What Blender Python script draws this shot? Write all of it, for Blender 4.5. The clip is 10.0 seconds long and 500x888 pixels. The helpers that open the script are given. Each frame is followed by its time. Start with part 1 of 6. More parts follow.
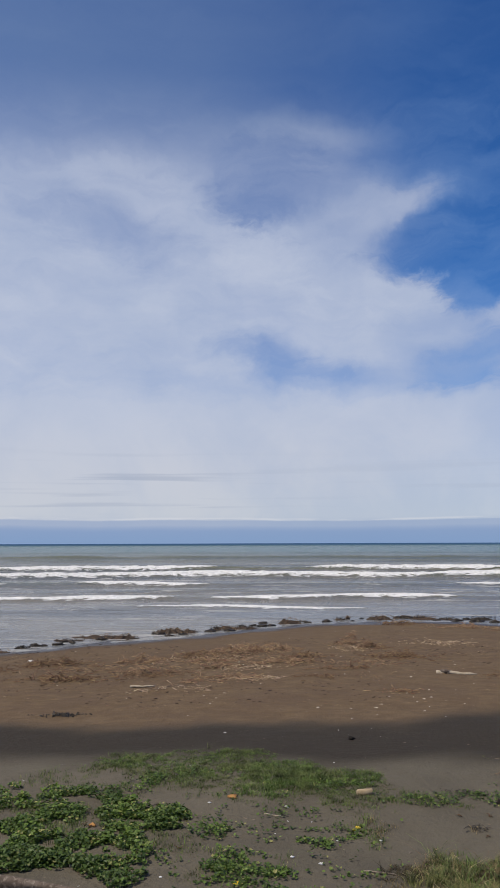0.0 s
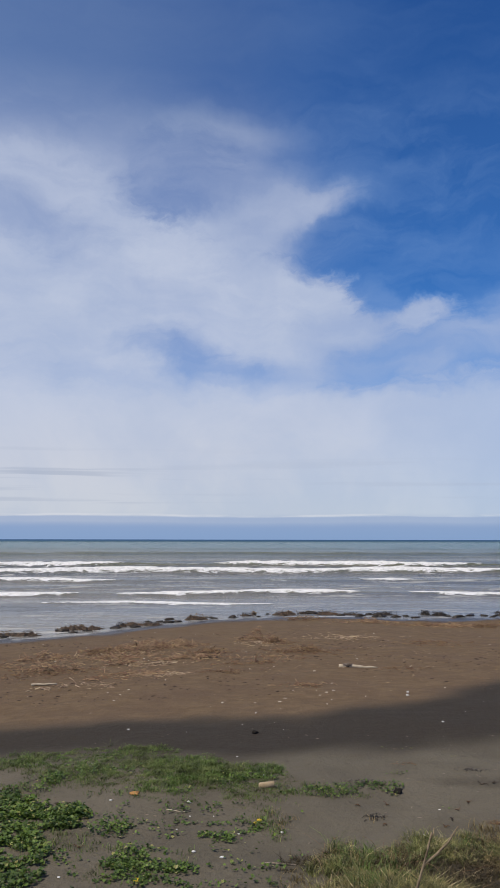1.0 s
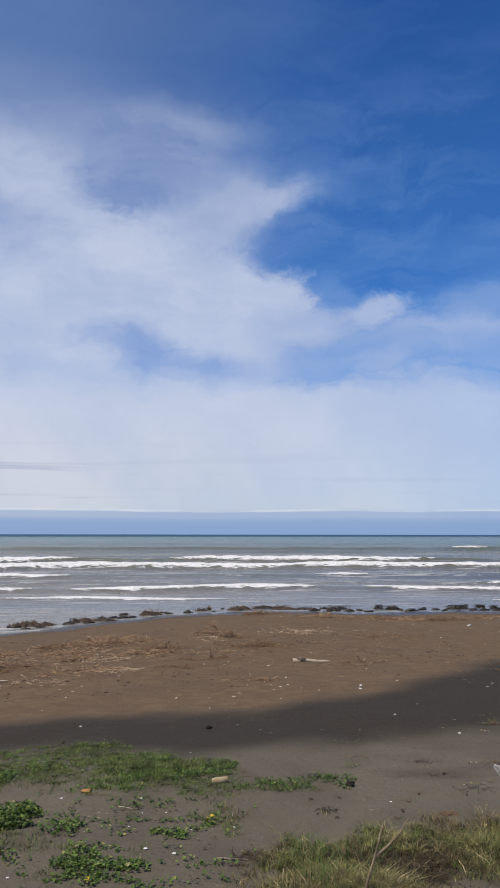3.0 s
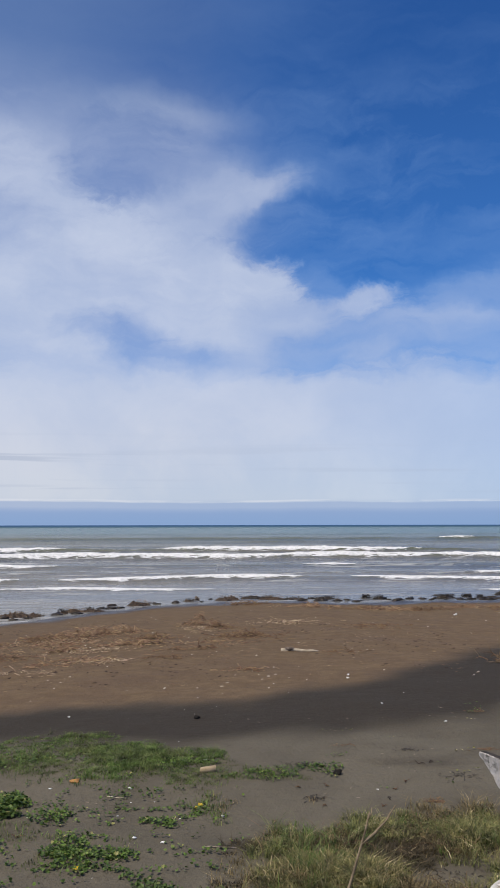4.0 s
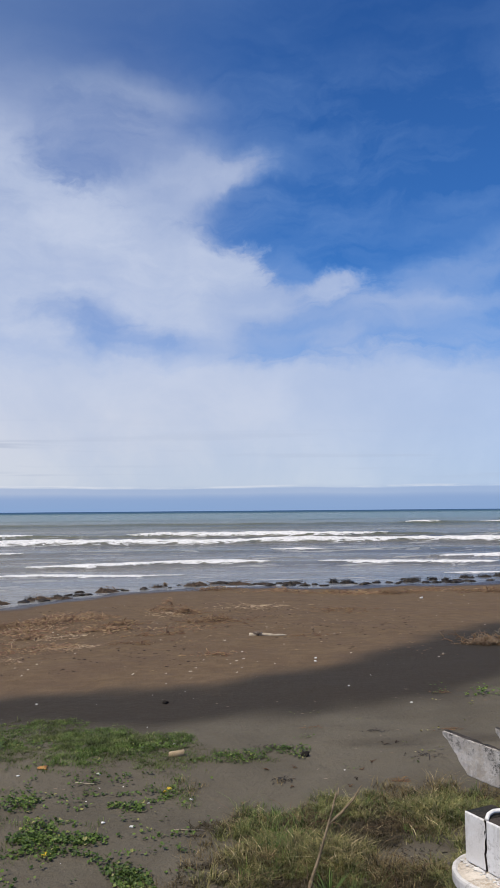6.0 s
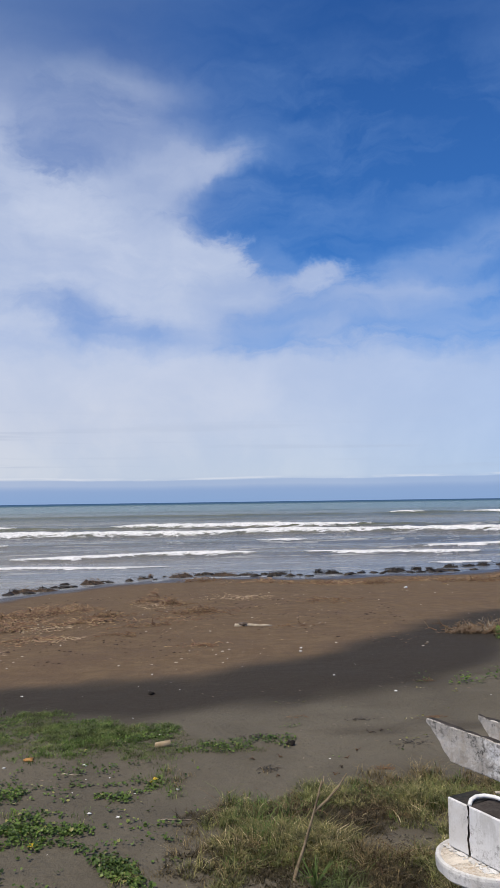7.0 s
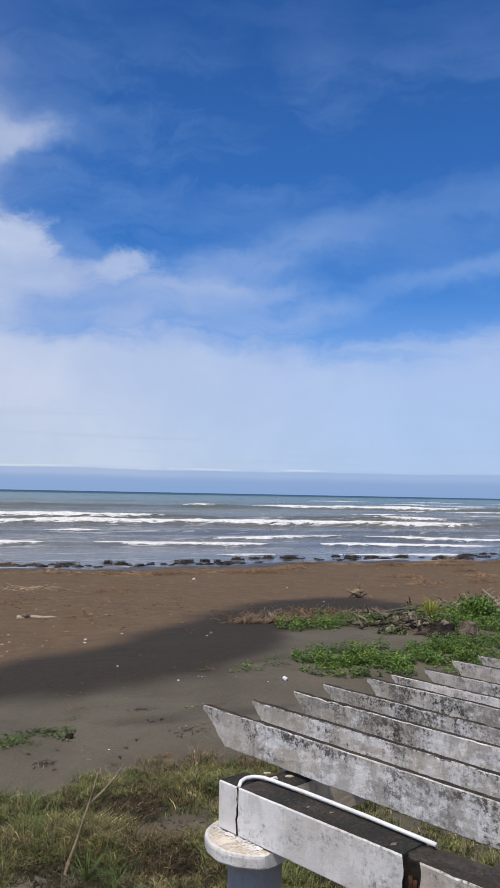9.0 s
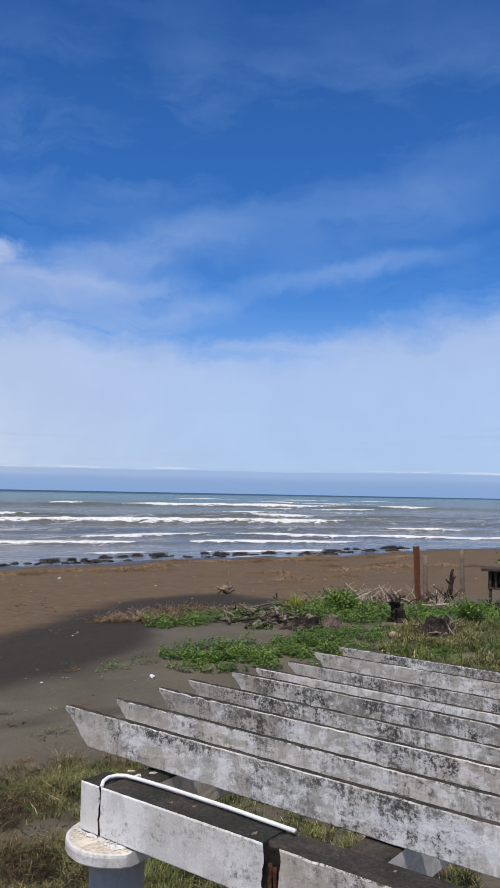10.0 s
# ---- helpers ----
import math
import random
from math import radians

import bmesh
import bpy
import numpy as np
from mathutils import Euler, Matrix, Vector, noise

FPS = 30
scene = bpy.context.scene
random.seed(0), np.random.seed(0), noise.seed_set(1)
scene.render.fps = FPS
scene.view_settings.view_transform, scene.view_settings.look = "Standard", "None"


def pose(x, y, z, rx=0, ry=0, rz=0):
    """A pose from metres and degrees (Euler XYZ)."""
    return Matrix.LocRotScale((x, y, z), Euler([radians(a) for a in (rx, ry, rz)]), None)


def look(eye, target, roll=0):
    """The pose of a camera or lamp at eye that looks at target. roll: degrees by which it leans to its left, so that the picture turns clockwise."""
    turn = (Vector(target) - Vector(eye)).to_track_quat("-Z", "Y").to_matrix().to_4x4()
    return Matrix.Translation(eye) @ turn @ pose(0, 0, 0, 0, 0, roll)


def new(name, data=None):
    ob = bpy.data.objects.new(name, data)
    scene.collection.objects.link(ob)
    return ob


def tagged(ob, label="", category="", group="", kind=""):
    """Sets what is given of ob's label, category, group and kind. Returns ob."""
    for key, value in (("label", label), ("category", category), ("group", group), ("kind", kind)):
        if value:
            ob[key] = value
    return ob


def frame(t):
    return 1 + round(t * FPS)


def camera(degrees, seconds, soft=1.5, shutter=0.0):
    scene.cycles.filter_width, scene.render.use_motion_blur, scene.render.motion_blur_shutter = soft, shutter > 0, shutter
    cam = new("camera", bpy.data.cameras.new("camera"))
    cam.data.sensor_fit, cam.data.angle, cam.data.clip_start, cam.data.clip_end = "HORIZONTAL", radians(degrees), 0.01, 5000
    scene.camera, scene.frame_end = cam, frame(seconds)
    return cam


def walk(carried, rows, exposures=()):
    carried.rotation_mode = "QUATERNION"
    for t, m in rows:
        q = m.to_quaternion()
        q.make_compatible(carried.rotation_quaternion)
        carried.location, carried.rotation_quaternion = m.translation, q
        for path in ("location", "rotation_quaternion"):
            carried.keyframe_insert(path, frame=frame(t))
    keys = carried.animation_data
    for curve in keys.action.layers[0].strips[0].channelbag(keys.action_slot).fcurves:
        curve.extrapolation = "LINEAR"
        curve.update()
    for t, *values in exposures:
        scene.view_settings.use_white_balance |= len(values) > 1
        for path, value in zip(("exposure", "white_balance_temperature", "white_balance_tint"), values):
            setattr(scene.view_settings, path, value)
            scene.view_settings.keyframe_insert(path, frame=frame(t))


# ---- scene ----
cam = camera(34.8, 10.0, soft=1.6)
PATH = [
    (0, (1.726, -0.259, 4.25), (1.623, 1.723, 4.495), -0.2),
    (0.5, (1.729, -0.265, 4.243), (1.785, 1.72, 4.485), -0.3),
    (1, (1.741, -0.246, 4.232), (1.863, 1.737, 4.468), 0.1),
    (1.5, (1.755, -0.18, 4.258), (1.936, 1.797, 4.495), 0.4),
    (2, (1.759, -0.182, 4.226), (1.965, 1.794, 4.458), 0.3),
    (3.5, (1.764, -0.208, 4.239), (2.003, 1.766, 4.453), 0.0),
    (4, (1.765, -0.209, 4.238), (2.027, 1.764, 4.438), -0.1),
    (4.5, (1.763, -0.22, 4.236), (2.087, 1.744, 4.43), -0.2),
    (5, (1.761, -0.213, 4.234), (2.085, 1.752, 4.424), -0.1),
    (5.5, (1.77, -0.21, 4.232), (2.103, 1.754, 4.41), -0.3),
    (7, (1.777, -0.224, 4.23), (2.156, 1.735, 4.372), -0.8),
    (7.5, (1.778, -0.232, 4.229), (2.248, 1.708, 4.362), -0.5),
    (7.9, (1.789, -0.241, 4.228), (2.401, 1.658, 4.357), -0.2),
    (8, (1.791, -0.242, 4.227), (2.444, 1.644, 4.356), -0.1),
    (8.5, (1.797, -0.236, 4.219), (2.585, 1.598, 4.345), 0.7),
    (9, (1.804, -0.238, 4.218), (2.664, 1.563, 4.341), 1.1),
    (9.5, (1.817, -0.245, 4.217), (2.841, 1.468, 4.341), 1.1),
    (10, (1.819, -0.256, 4.209), (2.959, 1.383, 4.332), 1.1),
]
walk(cam, [(t, look(eye, target, roll)) for t, eye, target, roll in PATH], [(0.0, -0.06, 6900, 10), (1.5, 0.05, 6850, 10), (3.5, 0.09, 6800, 10), (8.0, 0.13, 6750, 10), (10.0, 0.14, 6600, 10)])

# ---------- light, sky, exposure ----------
SUN_EL, SUN_AZ = 60.0, 230.0          # degrees; azimuth clockwise from +y
sun_dir = Vector((math.sin(radians(SUN_AZ)) * math.cos(radians(SUN_EL)), math.cos(radians(SUN_AZ)) * math.cos(radians(SUN_EL)), math.sin(radians(SUN_EL))))
sun = new("sun", bpy.data.lights.new("sun", "SUN"))
sun.data.energy, sun.data.angle, sun.data.color = 3.2, radians(2.5), (1.0, 0.92, 0.80)
sun.matrix_world = look(sun_dir * 50, (0, 0, 0))


class Net:
    """Short way to chain shader nodes."""

    def __init__(self, tree):
        self.tree = tree
        tree.nodes.clear()

    def node(self, kind, props=None, **inputs):
        n = self.tree.nodes.new(kind)
        props = props or {}
        if "operation" in props:
            n.operation = props["operation"]
        if "interpolation_type" in props:
            n.interpolation_type = props["interpolation_type"]
        if "attribute_name" in props:
            n.attribute_name = props["attribute_name"]
        for k, v in inputs.items():
            self.put(n, k, v)
        return n

    def put(self, n, key, v):
        key = int(key[1:]) if key[0] == "i" and key[1:].isdigit() else key.replace("_", " ")
        if isinstance(v, bpy.types.NodeSocket):
            self.tree.links.new(v, n.inputs[key])
        else:
            n.inputs[key].default_value = v

    def math(self, op, *a):
        n = self.tree.nodes.new("ShaderNodeMath")
        n.operation = op
        for i, v in enumerate(a):
            self.put(n, "i%d" % i, v)
        return n.outputs[0]

    def ramp(self, v, lo, hi, a=0.0, b=1.0, smooth=True):
        n = self.node("ShaderNodeMapRange", {"interpolation_type": "SMOOTHSTEP" if smooth else "LINEAR"}, i0=v, i1=lo, i2=hi, i3=a, i4=b)
        return n.outputs[0]

    def mix(self, f, a, b, blend="MIX"):
        n = self.tree.nodes.new("ShaderNodeMix")
        n.data_type, n.blend_type = "RGBA", blend
        for k, v in ((0, f), (6, a), (7, b)):
            if isinstance(v, bpy.types.NodeSocket):
                self.tree.links.new(v, n.inputs[k])
            else:
                n.inputs[k].default_value = (*v, 1) if isinstance(v, tuple) and len(v) == 3 else v
        return n.outputs[2]

    def noise(self, vec, scale, detail=4.0, rough=0.55, warp=0.0):
        n = self.node("ShaderNodeTexNoise", None, Vector=vec, Scale=scale, Detail=detail, Roughness=rough, Distortion=warp)
        return n.outputs[0]


world = bpy.data.worlds.new("sky")
scene.world = world
world.use_nodes = True
W = Net(world.node_tree)
sky_dir = W.node("ShaderNodeTexCoord").outputs["Generated"]
axes = W.node("ShaderNodeSeparateXYZ", None, i0=sky_dir).outputs
el = W.math("MULTIPLY", W.math("ARCSINE", axes[2]), 57.2958)
az = W.math("MULTIPLY", W.math("ARCTAN2", axes[0], axes[1]), 57.2958)
flat = W.node("ShaderNodeCombineXYZ", None, i0=az, i1=el, i2=0.0).outputs[0]
billow = W.noise(flat, 0.10, 6.0, 0.58, 0.3)
# slow wander of the cloud edges, and the torn fibres along them
drift = W.node("ShaderNodeTexNoise", None, Vector=flat, Scale=0.16, Detail=5.0, Roughness=0.62).outputs[1]
drift = W.node("ShaderNodeVectorMath", {"operation": "SUBTRACT"}, i0=drift, i1=(0.5, 0.5, 0.5)).outputs[0]
warp_v = W.node("ShaderNodeVectorMath", {"operation": "MULTIPLY_ADD"}, i0=drift, i1=(6.0, 3.6, 0.0), i2=flat).outputs[0]
wx = W.node("ShaderNodeSeparateXYZ", None, i0=warp_v).outputs
fibre_v = W.node("ShaderNodeMapping", None, Vector=warp_v, Rotation=(0.0, 0.0, radians(-14)), Scale=(0.16, 0.46, 1.0)).outputs[0]
fibre = W.math("SUBTRACT", W.noise(fibre_v, 1.0, 7.0, 0.62, 0.5), 0.5)
cover = W.ramp(az, -10.0, 15.0, 0.46, 0.03)


def cloud(a0, e0, wide, high, turn, soft, amount, torn=1.0):
    """One sheet or gap of cloud laid over those before it, by azimuth and elevation in degrees."""
    global cover
    m = W.node("ShaderNodeMapping", None, Vector=warp_v, Location=(a0, e0, 0.0), Rotation=(0.0, 0.0, radians(turn)), Scale=(wide, high, 1.0))
    m.vector_type = "TEXTURE"
    r = W.node("ShaderNodeVectorMath", {"operation": "LENGTH"}, i0=m.outputs[0]).outputs["Value"]
    r = W.math("MULTIPLY_ADD", fibre, torn, r)
    k = W.ramp(r, 1.0 - soft, 1.0 + soft, 1.0, 0.0)
    cover = W.math("MULTIPLY_ADD", k, W.math("SUBTRACT", amount, cover), cover)


# the white bank and the grey bay in its top
cloud(-15.0, 17.5, 18.0, 8.6, 0, 0.30, 0.82)
cloud(-2.0, 16.6, 13.0, 6.2, -8, 0.30, 0.86)
cloud(-12.0, 9.5, 24.0, 5.5, 0, 0.40, 0.86)
cloud(-13.5, 22.3, 6.0, 1.6, -14, 0.70, 0.62)
cloud(-1.0, 28.6, 6.5, 1.3, -6, 0.60, 0.56)
cloud(-0.8, 25.3, 5.4, 3.0, 0, 0.30, 0.34)
# the hooked tuft and the blue wedge below it
cloud(4.6, 22.3, 3.8, 2.2, 30, 0.70, 0.60)
cloud(8.0, 23.6, 3.4, 1.0, 12, 0.95, 0.66, 2.2)
cloud(18.5, 20.9, 12.0, 2.7, 8, 0.36, 0.02)
cloud(7.4, 17.7, 4.6, 1.5, -10, 0.36, 0.84, 2.0)
cloud(13.3, 16.7, 1.7, 0.8, -35, 0.80, 0.18, 1.2)
cloud(15.8, 15.5, 2.6, 0.95, 8, 0.45, 0.68, 2.0)
cloud(10.4, 14.7, 3.4, 1.2, 0, 0.70, 0.68)
cloud(17.0, 13.0, 8.0, 1.5, 4, 0.80, 0.62)
# blue pockets under the bank
cloud(-1.2, 12.8, 3.6, 1.2, -18, 0.80, 0.40)
cloud(3.6, 11.9, 2.6, 0.9, 0, 0.90, 0.44)
cloud(15.0, 13.3, 4.4, 0.7, 6, 0.90, 0.42)
cloud(12.6, 11.4, 3.0, 0.8, -12, 0.90, 0.46)
cloud(18.8, 12.6, 3.6, 0.8, 5, 0.90, 0.50)
cloud(20.4, 13.7, 2.6, 0.8, -14, 0.90, 0.58, 2.4)
cloud(26.0, 11.9, 3.6, 0.7, 5, 0.90, 0.60, 2.2)
cloud(16.4, 12.0, 1.8, 0.6, 20, 0.90, 0.66, 2.2)
# thin sheets drawn out over the blue
cloud(26.5, 16.6, 5.2, 0.8, 9, 0.95, 0.46, 2.4)
cloud(23.0, 14.2, 5.5, 1.1, 4, 0.90, 0.55, 2.4)
cloud(29.0, 12.8, 7.0, 1.0, 7, 0.90, 0.48, 2.0)
cloud(29.0, 17.6, 7.0, 1.3, 12, 0.95, 0.36, 2.4)
cloud(30.0, 21.3, 7.0, 0.8, 14, 0.95, 0.16, 2.0)
cloud(43.0, 19.4, 9.5, 2.6, 13, 0.85, 0.24, 1.6)
cloud(42.0, 15.9, 6.5, 0.6, 8, 0.95, 0.34, 2.6)
cloud(40.0, 13.9, 7.0, 0.7, 8, 0.90, 0.06, 1.4)
cloud(44.0, 24.4, 13.0, 1.3, 13, 0.85, 0.02)
cloud(30.0, 30.0, 2.2, 5.0, 14, 0.95, 0.20)
cloud(43.0, 29.5, 14.0, 2.6, 13, 0.90, 0.13)
streak_v = W.node("ShaderNodeMapping", None, Vector=warp_v, Rotation=(0.0, 0.0, radians(-18)), Scale=(0.035, 0.17, 1.0)).outputs[0]
streaks = W.math("SUBTRACT", W.noise(streak_v, 1.0, 5.0, 0.55), 0.5)
cover = W.math("ADD", cover, W.math("ADD", W.math("MULTIPLY", fibre, 0.42), W.math("MULTIPLY_ADD", streaks, 0.56, W.ramp(az, 6.0, 26.0, 0.0, -0.05))))
# the bright haze over the horizon, its top rising to the right
top = W.math("ADD", W.math("MULTIPLY_ADD", fibre, 4.0, wx[1]), W.ramp(az, 30.0, 56.0, 0.0, -2.6))
haze = W.ramp(W.math("ADD", top, W.ramp(az, 16.0, 34.0, -1.4, 0.0)), 8.0, 12.8, 1.0, 0.0)
haze = W.math("MAXIMUM", haze, W.ramp(el, 4.0, 16.0, 0.85, 0.0))
cover = W.ramp(cover, -0.04, 1.0, 0.0, 1.0, False)
cover = W.math("MAXIMUM", cover, W.math("ADD", W.math("MULTIPLY", haze, 0.84), W.math("MULTIPLY", W.math("MULTIPLY", cover, haze), 0.12)))
blue = W.node("ShaderNodeTexSky")
blue.sky_type, blue.sun_disc, blue.sun_elevation, blue.sun_rotation = "NISHITA", False, radians(SUN_EL), radians(SUN_AZ)
blue.air_density, blue.dust_density, blue.ozone_density = 1.0, 0.3, 2.0
blue = W.mix(1.0, blue.outputs[0], (0.023, 0.061, 0.114), "MULTIPLY")
white = W.mix(W.ramp(el, 2.0, 12.0), (0.61, 0.645, 0.74), (0.52, 0.595, 0.77))
white = W.mix(W.ramp(az, 4.0, 40.0), white, (0.43, 0.55, 0.79))
white = W.mix(W.ramp(billow, 0.35, 0.65, 0.35, 0.0), white, (0.36, 0.46, 0.68))
white = W.mix(W.ramp(el, 25.0, 33.0), white, (0.215, 0.31, 0.51))
# smooth thin veil higher up
top_veil = W.ramp(el, 26.0, 32.0, 0.0, 0.8)
smooth = W.math("MULTIPLY_ADD", streaks, 0.30, W.ramp(az, -14.0, 18.0, 0.36, -0.02))
cover = W.math("MULTIPLY_ADD", top_veil, W.math("SUBTRACT", smooth, cover), cover)
# thicker neutral cloud overhead, unseen, added to make the fill light less blue
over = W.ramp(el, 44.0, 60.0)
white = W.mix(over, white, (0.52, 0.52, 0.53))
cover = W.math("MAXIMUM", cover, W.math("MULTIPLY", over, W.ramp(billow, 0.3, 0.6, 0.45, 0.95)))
blue = W.mix(W.ramp(el, 22.0, 36.0), blue, W.mix(1.0, blue, (0.86, 0.88, 0.92), "MULTIPLY"))
white = W.mix(W.math("MULTIPLY", W.ramp(cover, 0.05, 0.65, 1.0, 0.0), W.ramp(az, 1.0, 14.0)), white, (0.30, 0.49, 0.83))
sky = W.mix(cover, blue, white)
wisp_v = W.node("ShaderNodeMapping", None, Vector=flat, Scale=(0.05, 1.5, 1.0)).outputs[0]
wisp = W.math("MULTIPLY", W.ramp(W.noise(wisp_v, 1.0, 3.0, 0.5, 0.3), 0.53, 0.66), W.math("MULTIPLY", W.ramp(el, 1.8, 2.6), W.math("MULTIPLY", W.ramp(el, 4.5, 7.0, 0.6, 0.0), W.ramp(az, -12.0, 2.0, 1.0, 0.3))))
sky = W.mix(wisp, sky, (0.36, 0.43, 0.58))
# grey-blue bank of far cloud on the horizon with a thin lit edge
edge = W.math("ADD", 1.62, W.math("MULTIPLY", W.math("SUBTRACT", W.noise(flat, 0.12, 4.0, 0.5), 0.5), 0.45))
rim = W.math("SUBTRACT", el, edge)
thread = W.node("ShaderNodeMapping", None, Vector=flat, Scale=(0.16, 2.2, 1.0)).outputs[0]
lit = W.math("MULTIPLY", W.ramp(rim, -0.06, 0.0), W.ramp(rim, 0.02, 0.17, 1.0, 0.0))
lit = W.math("MULTIPLY", lit, W.ramp(W.noise(thread, 1.0, 4.0, 0.6), 0.42, 0.58))
sky = W.mix(W.math("MULTIPLY", lit, 0.55), sky, (0.74, 0.77, 0.84))
far_bank = W.mix(W.ramp(el, 0.0, 1.6), (0.215, 0.345, 0.60), (0.255, 0.365, 0.61))
bank = W.math("MAXIMUM", W.ramp(rim, -0.12, 0.0, 0.62, 0.0), W.ramp(rim, -0.9, 0.3, 0.95, 0.0))
sky = W.mix(bank, sky, far_bank)
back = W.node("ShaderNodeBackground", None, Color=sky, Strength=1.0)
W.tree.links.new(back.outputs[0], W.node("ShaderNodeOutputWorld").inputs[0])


# ---------- materials ----------
SEA = -1.0                            # height of the water


def material(name, tones, scale=3.0, rough=0.85, bump=0.3, fine=40.0, metal=0.0, spread=(0.32, 0.68), per_object=0.0, per_island=0.0, coords="Object", spec=0.3):
    """Two or three tones blended by coarse and fine noise, with relief."""
    m = bpy.data.materials.new(name)
    m.use_nodes = True
    N = Net(m.node_tree)
    v = N.node("ShaderNodeTexCoord").outputs[coords]
    if per_object:
        r = N.node("ShaderNodeObjectInfo").outputs["Random"]
        v = N.node("ShaderNodeVectorMath", {"operation": "ADD"}, i0=v, i1=N.node("ShaderNodeCombineXYZ", None, i0=N.math("MULTIPLY", r, 37.0), i1=N.math("MULTIPLY", r, 11.0), i2=r).outputs[0]).outputs[0]
    a = N.noise(v, scale, 6.0, 0.6, 0.4)
    b = N.noise(v, fine, 4.0, 0.6)
    col = N.mix(N.ramp(a, *spread), tones[0], tones[1])
    if len(tones) > 2:
        col = N.mix(N.ramp(N.noise(v, scale * 2.7, 6.0, 0.65, 0.6), 0.52, 0.68), col, tones[2])
    col = N.mix(0.35, col, N.mix(b, (0.25, 0.25, 0.25), (0.75, 0.75, 0.75)), "OVERLAY")
    if per_island:
        r = N.node("ShaderNodeNewGeometry").outputs["Random Per Island"]
        col = N.node("ShaderNodeHueSaturation", None, Hue=N.ramp(r, 0, 1, 0.5 - 0.03 * per_island, 0.5 + 0.03 * per_island, False), Value=N.ramp(r, 0, 1, 1 - 0.4 * per_island, 1 + 0.4 * per_island, False), Color=col).outputs[0]
    bs = N.node("ShaderNodeBsdfPrincipled", None, Base_Color=col, Metallic=metal, Roughness=N.ramp(b, 0, 1, max(rough - 0.1, 0.02), min(rough + 0.1, 1), False))
    bs.inputs["Specular IOR Level"].default_value = spec
    if bump:
        h = N.math("ADD", N.math("MULTIPLY", a, 0.6), N.math("MULTIPLY", b, 0.4))
        N.put(bs, "Normal", N.node("ShaderNodeBump", None, Strength=bump, Distance=0.02, Height=h).outputs[0])
    N.tree.links.new(bs.outputs[0], N.node("ShaderNodeOutputMaterial").inputs[0])
    return m


def leaf_material(name, tones, rough=0.5, tuft=0.0):
    m = bpy.data.materials.new(name)
    m.use_nodes = True
    N = Net(m.node_tree)
    r = N.node("ShaderNodeNewGeometry").outputs["Random Per Island"]
    v = N.node("ShaderNodeTexCoord").outputs["Object"]
    col = N.mix(N.ramp(r, 0.0, 0.75, smooth=False), tones[0], tones[1])
    col = N.mix(N.ramp(r, 0.88, 0.99), col, tones[2])
    col = N.mix(N.ramp(N.noise(v, 0.9, 4.0), 0.38, 0.65, 0.0, 0.7), col, tones[3])
    if tuft:
        k = N.ramp(N.noise(v, tuft, 5.0, 0.7), 0.34, 0.66, 0.24, 2.05, False)
        col = N.mix(1.0, col, N.node("ShaderNodeCombineXYZ", None, i0=k, i1=k, i2=k).outputs[0], "MULTIPLY")
    bs = N.node("ShaderNodeBsdfPrincipled", None, Base_Color=col, Roughness=rough)
    bs.inputs["Specular IOR Level"].default_value = 0.35
    glow = N.node("ShaderNodeBsdfTranslucent", None, Color=col)
    both = N.node("ShaderNodeMixShader", None, i0=0.25, i1=bs.outputs[0], i2=glow.outputs[0])
    N.tree.links.new(both.outputs[0], N.node("ShaderNodeOutputMaterial").inputs[0])
    return m


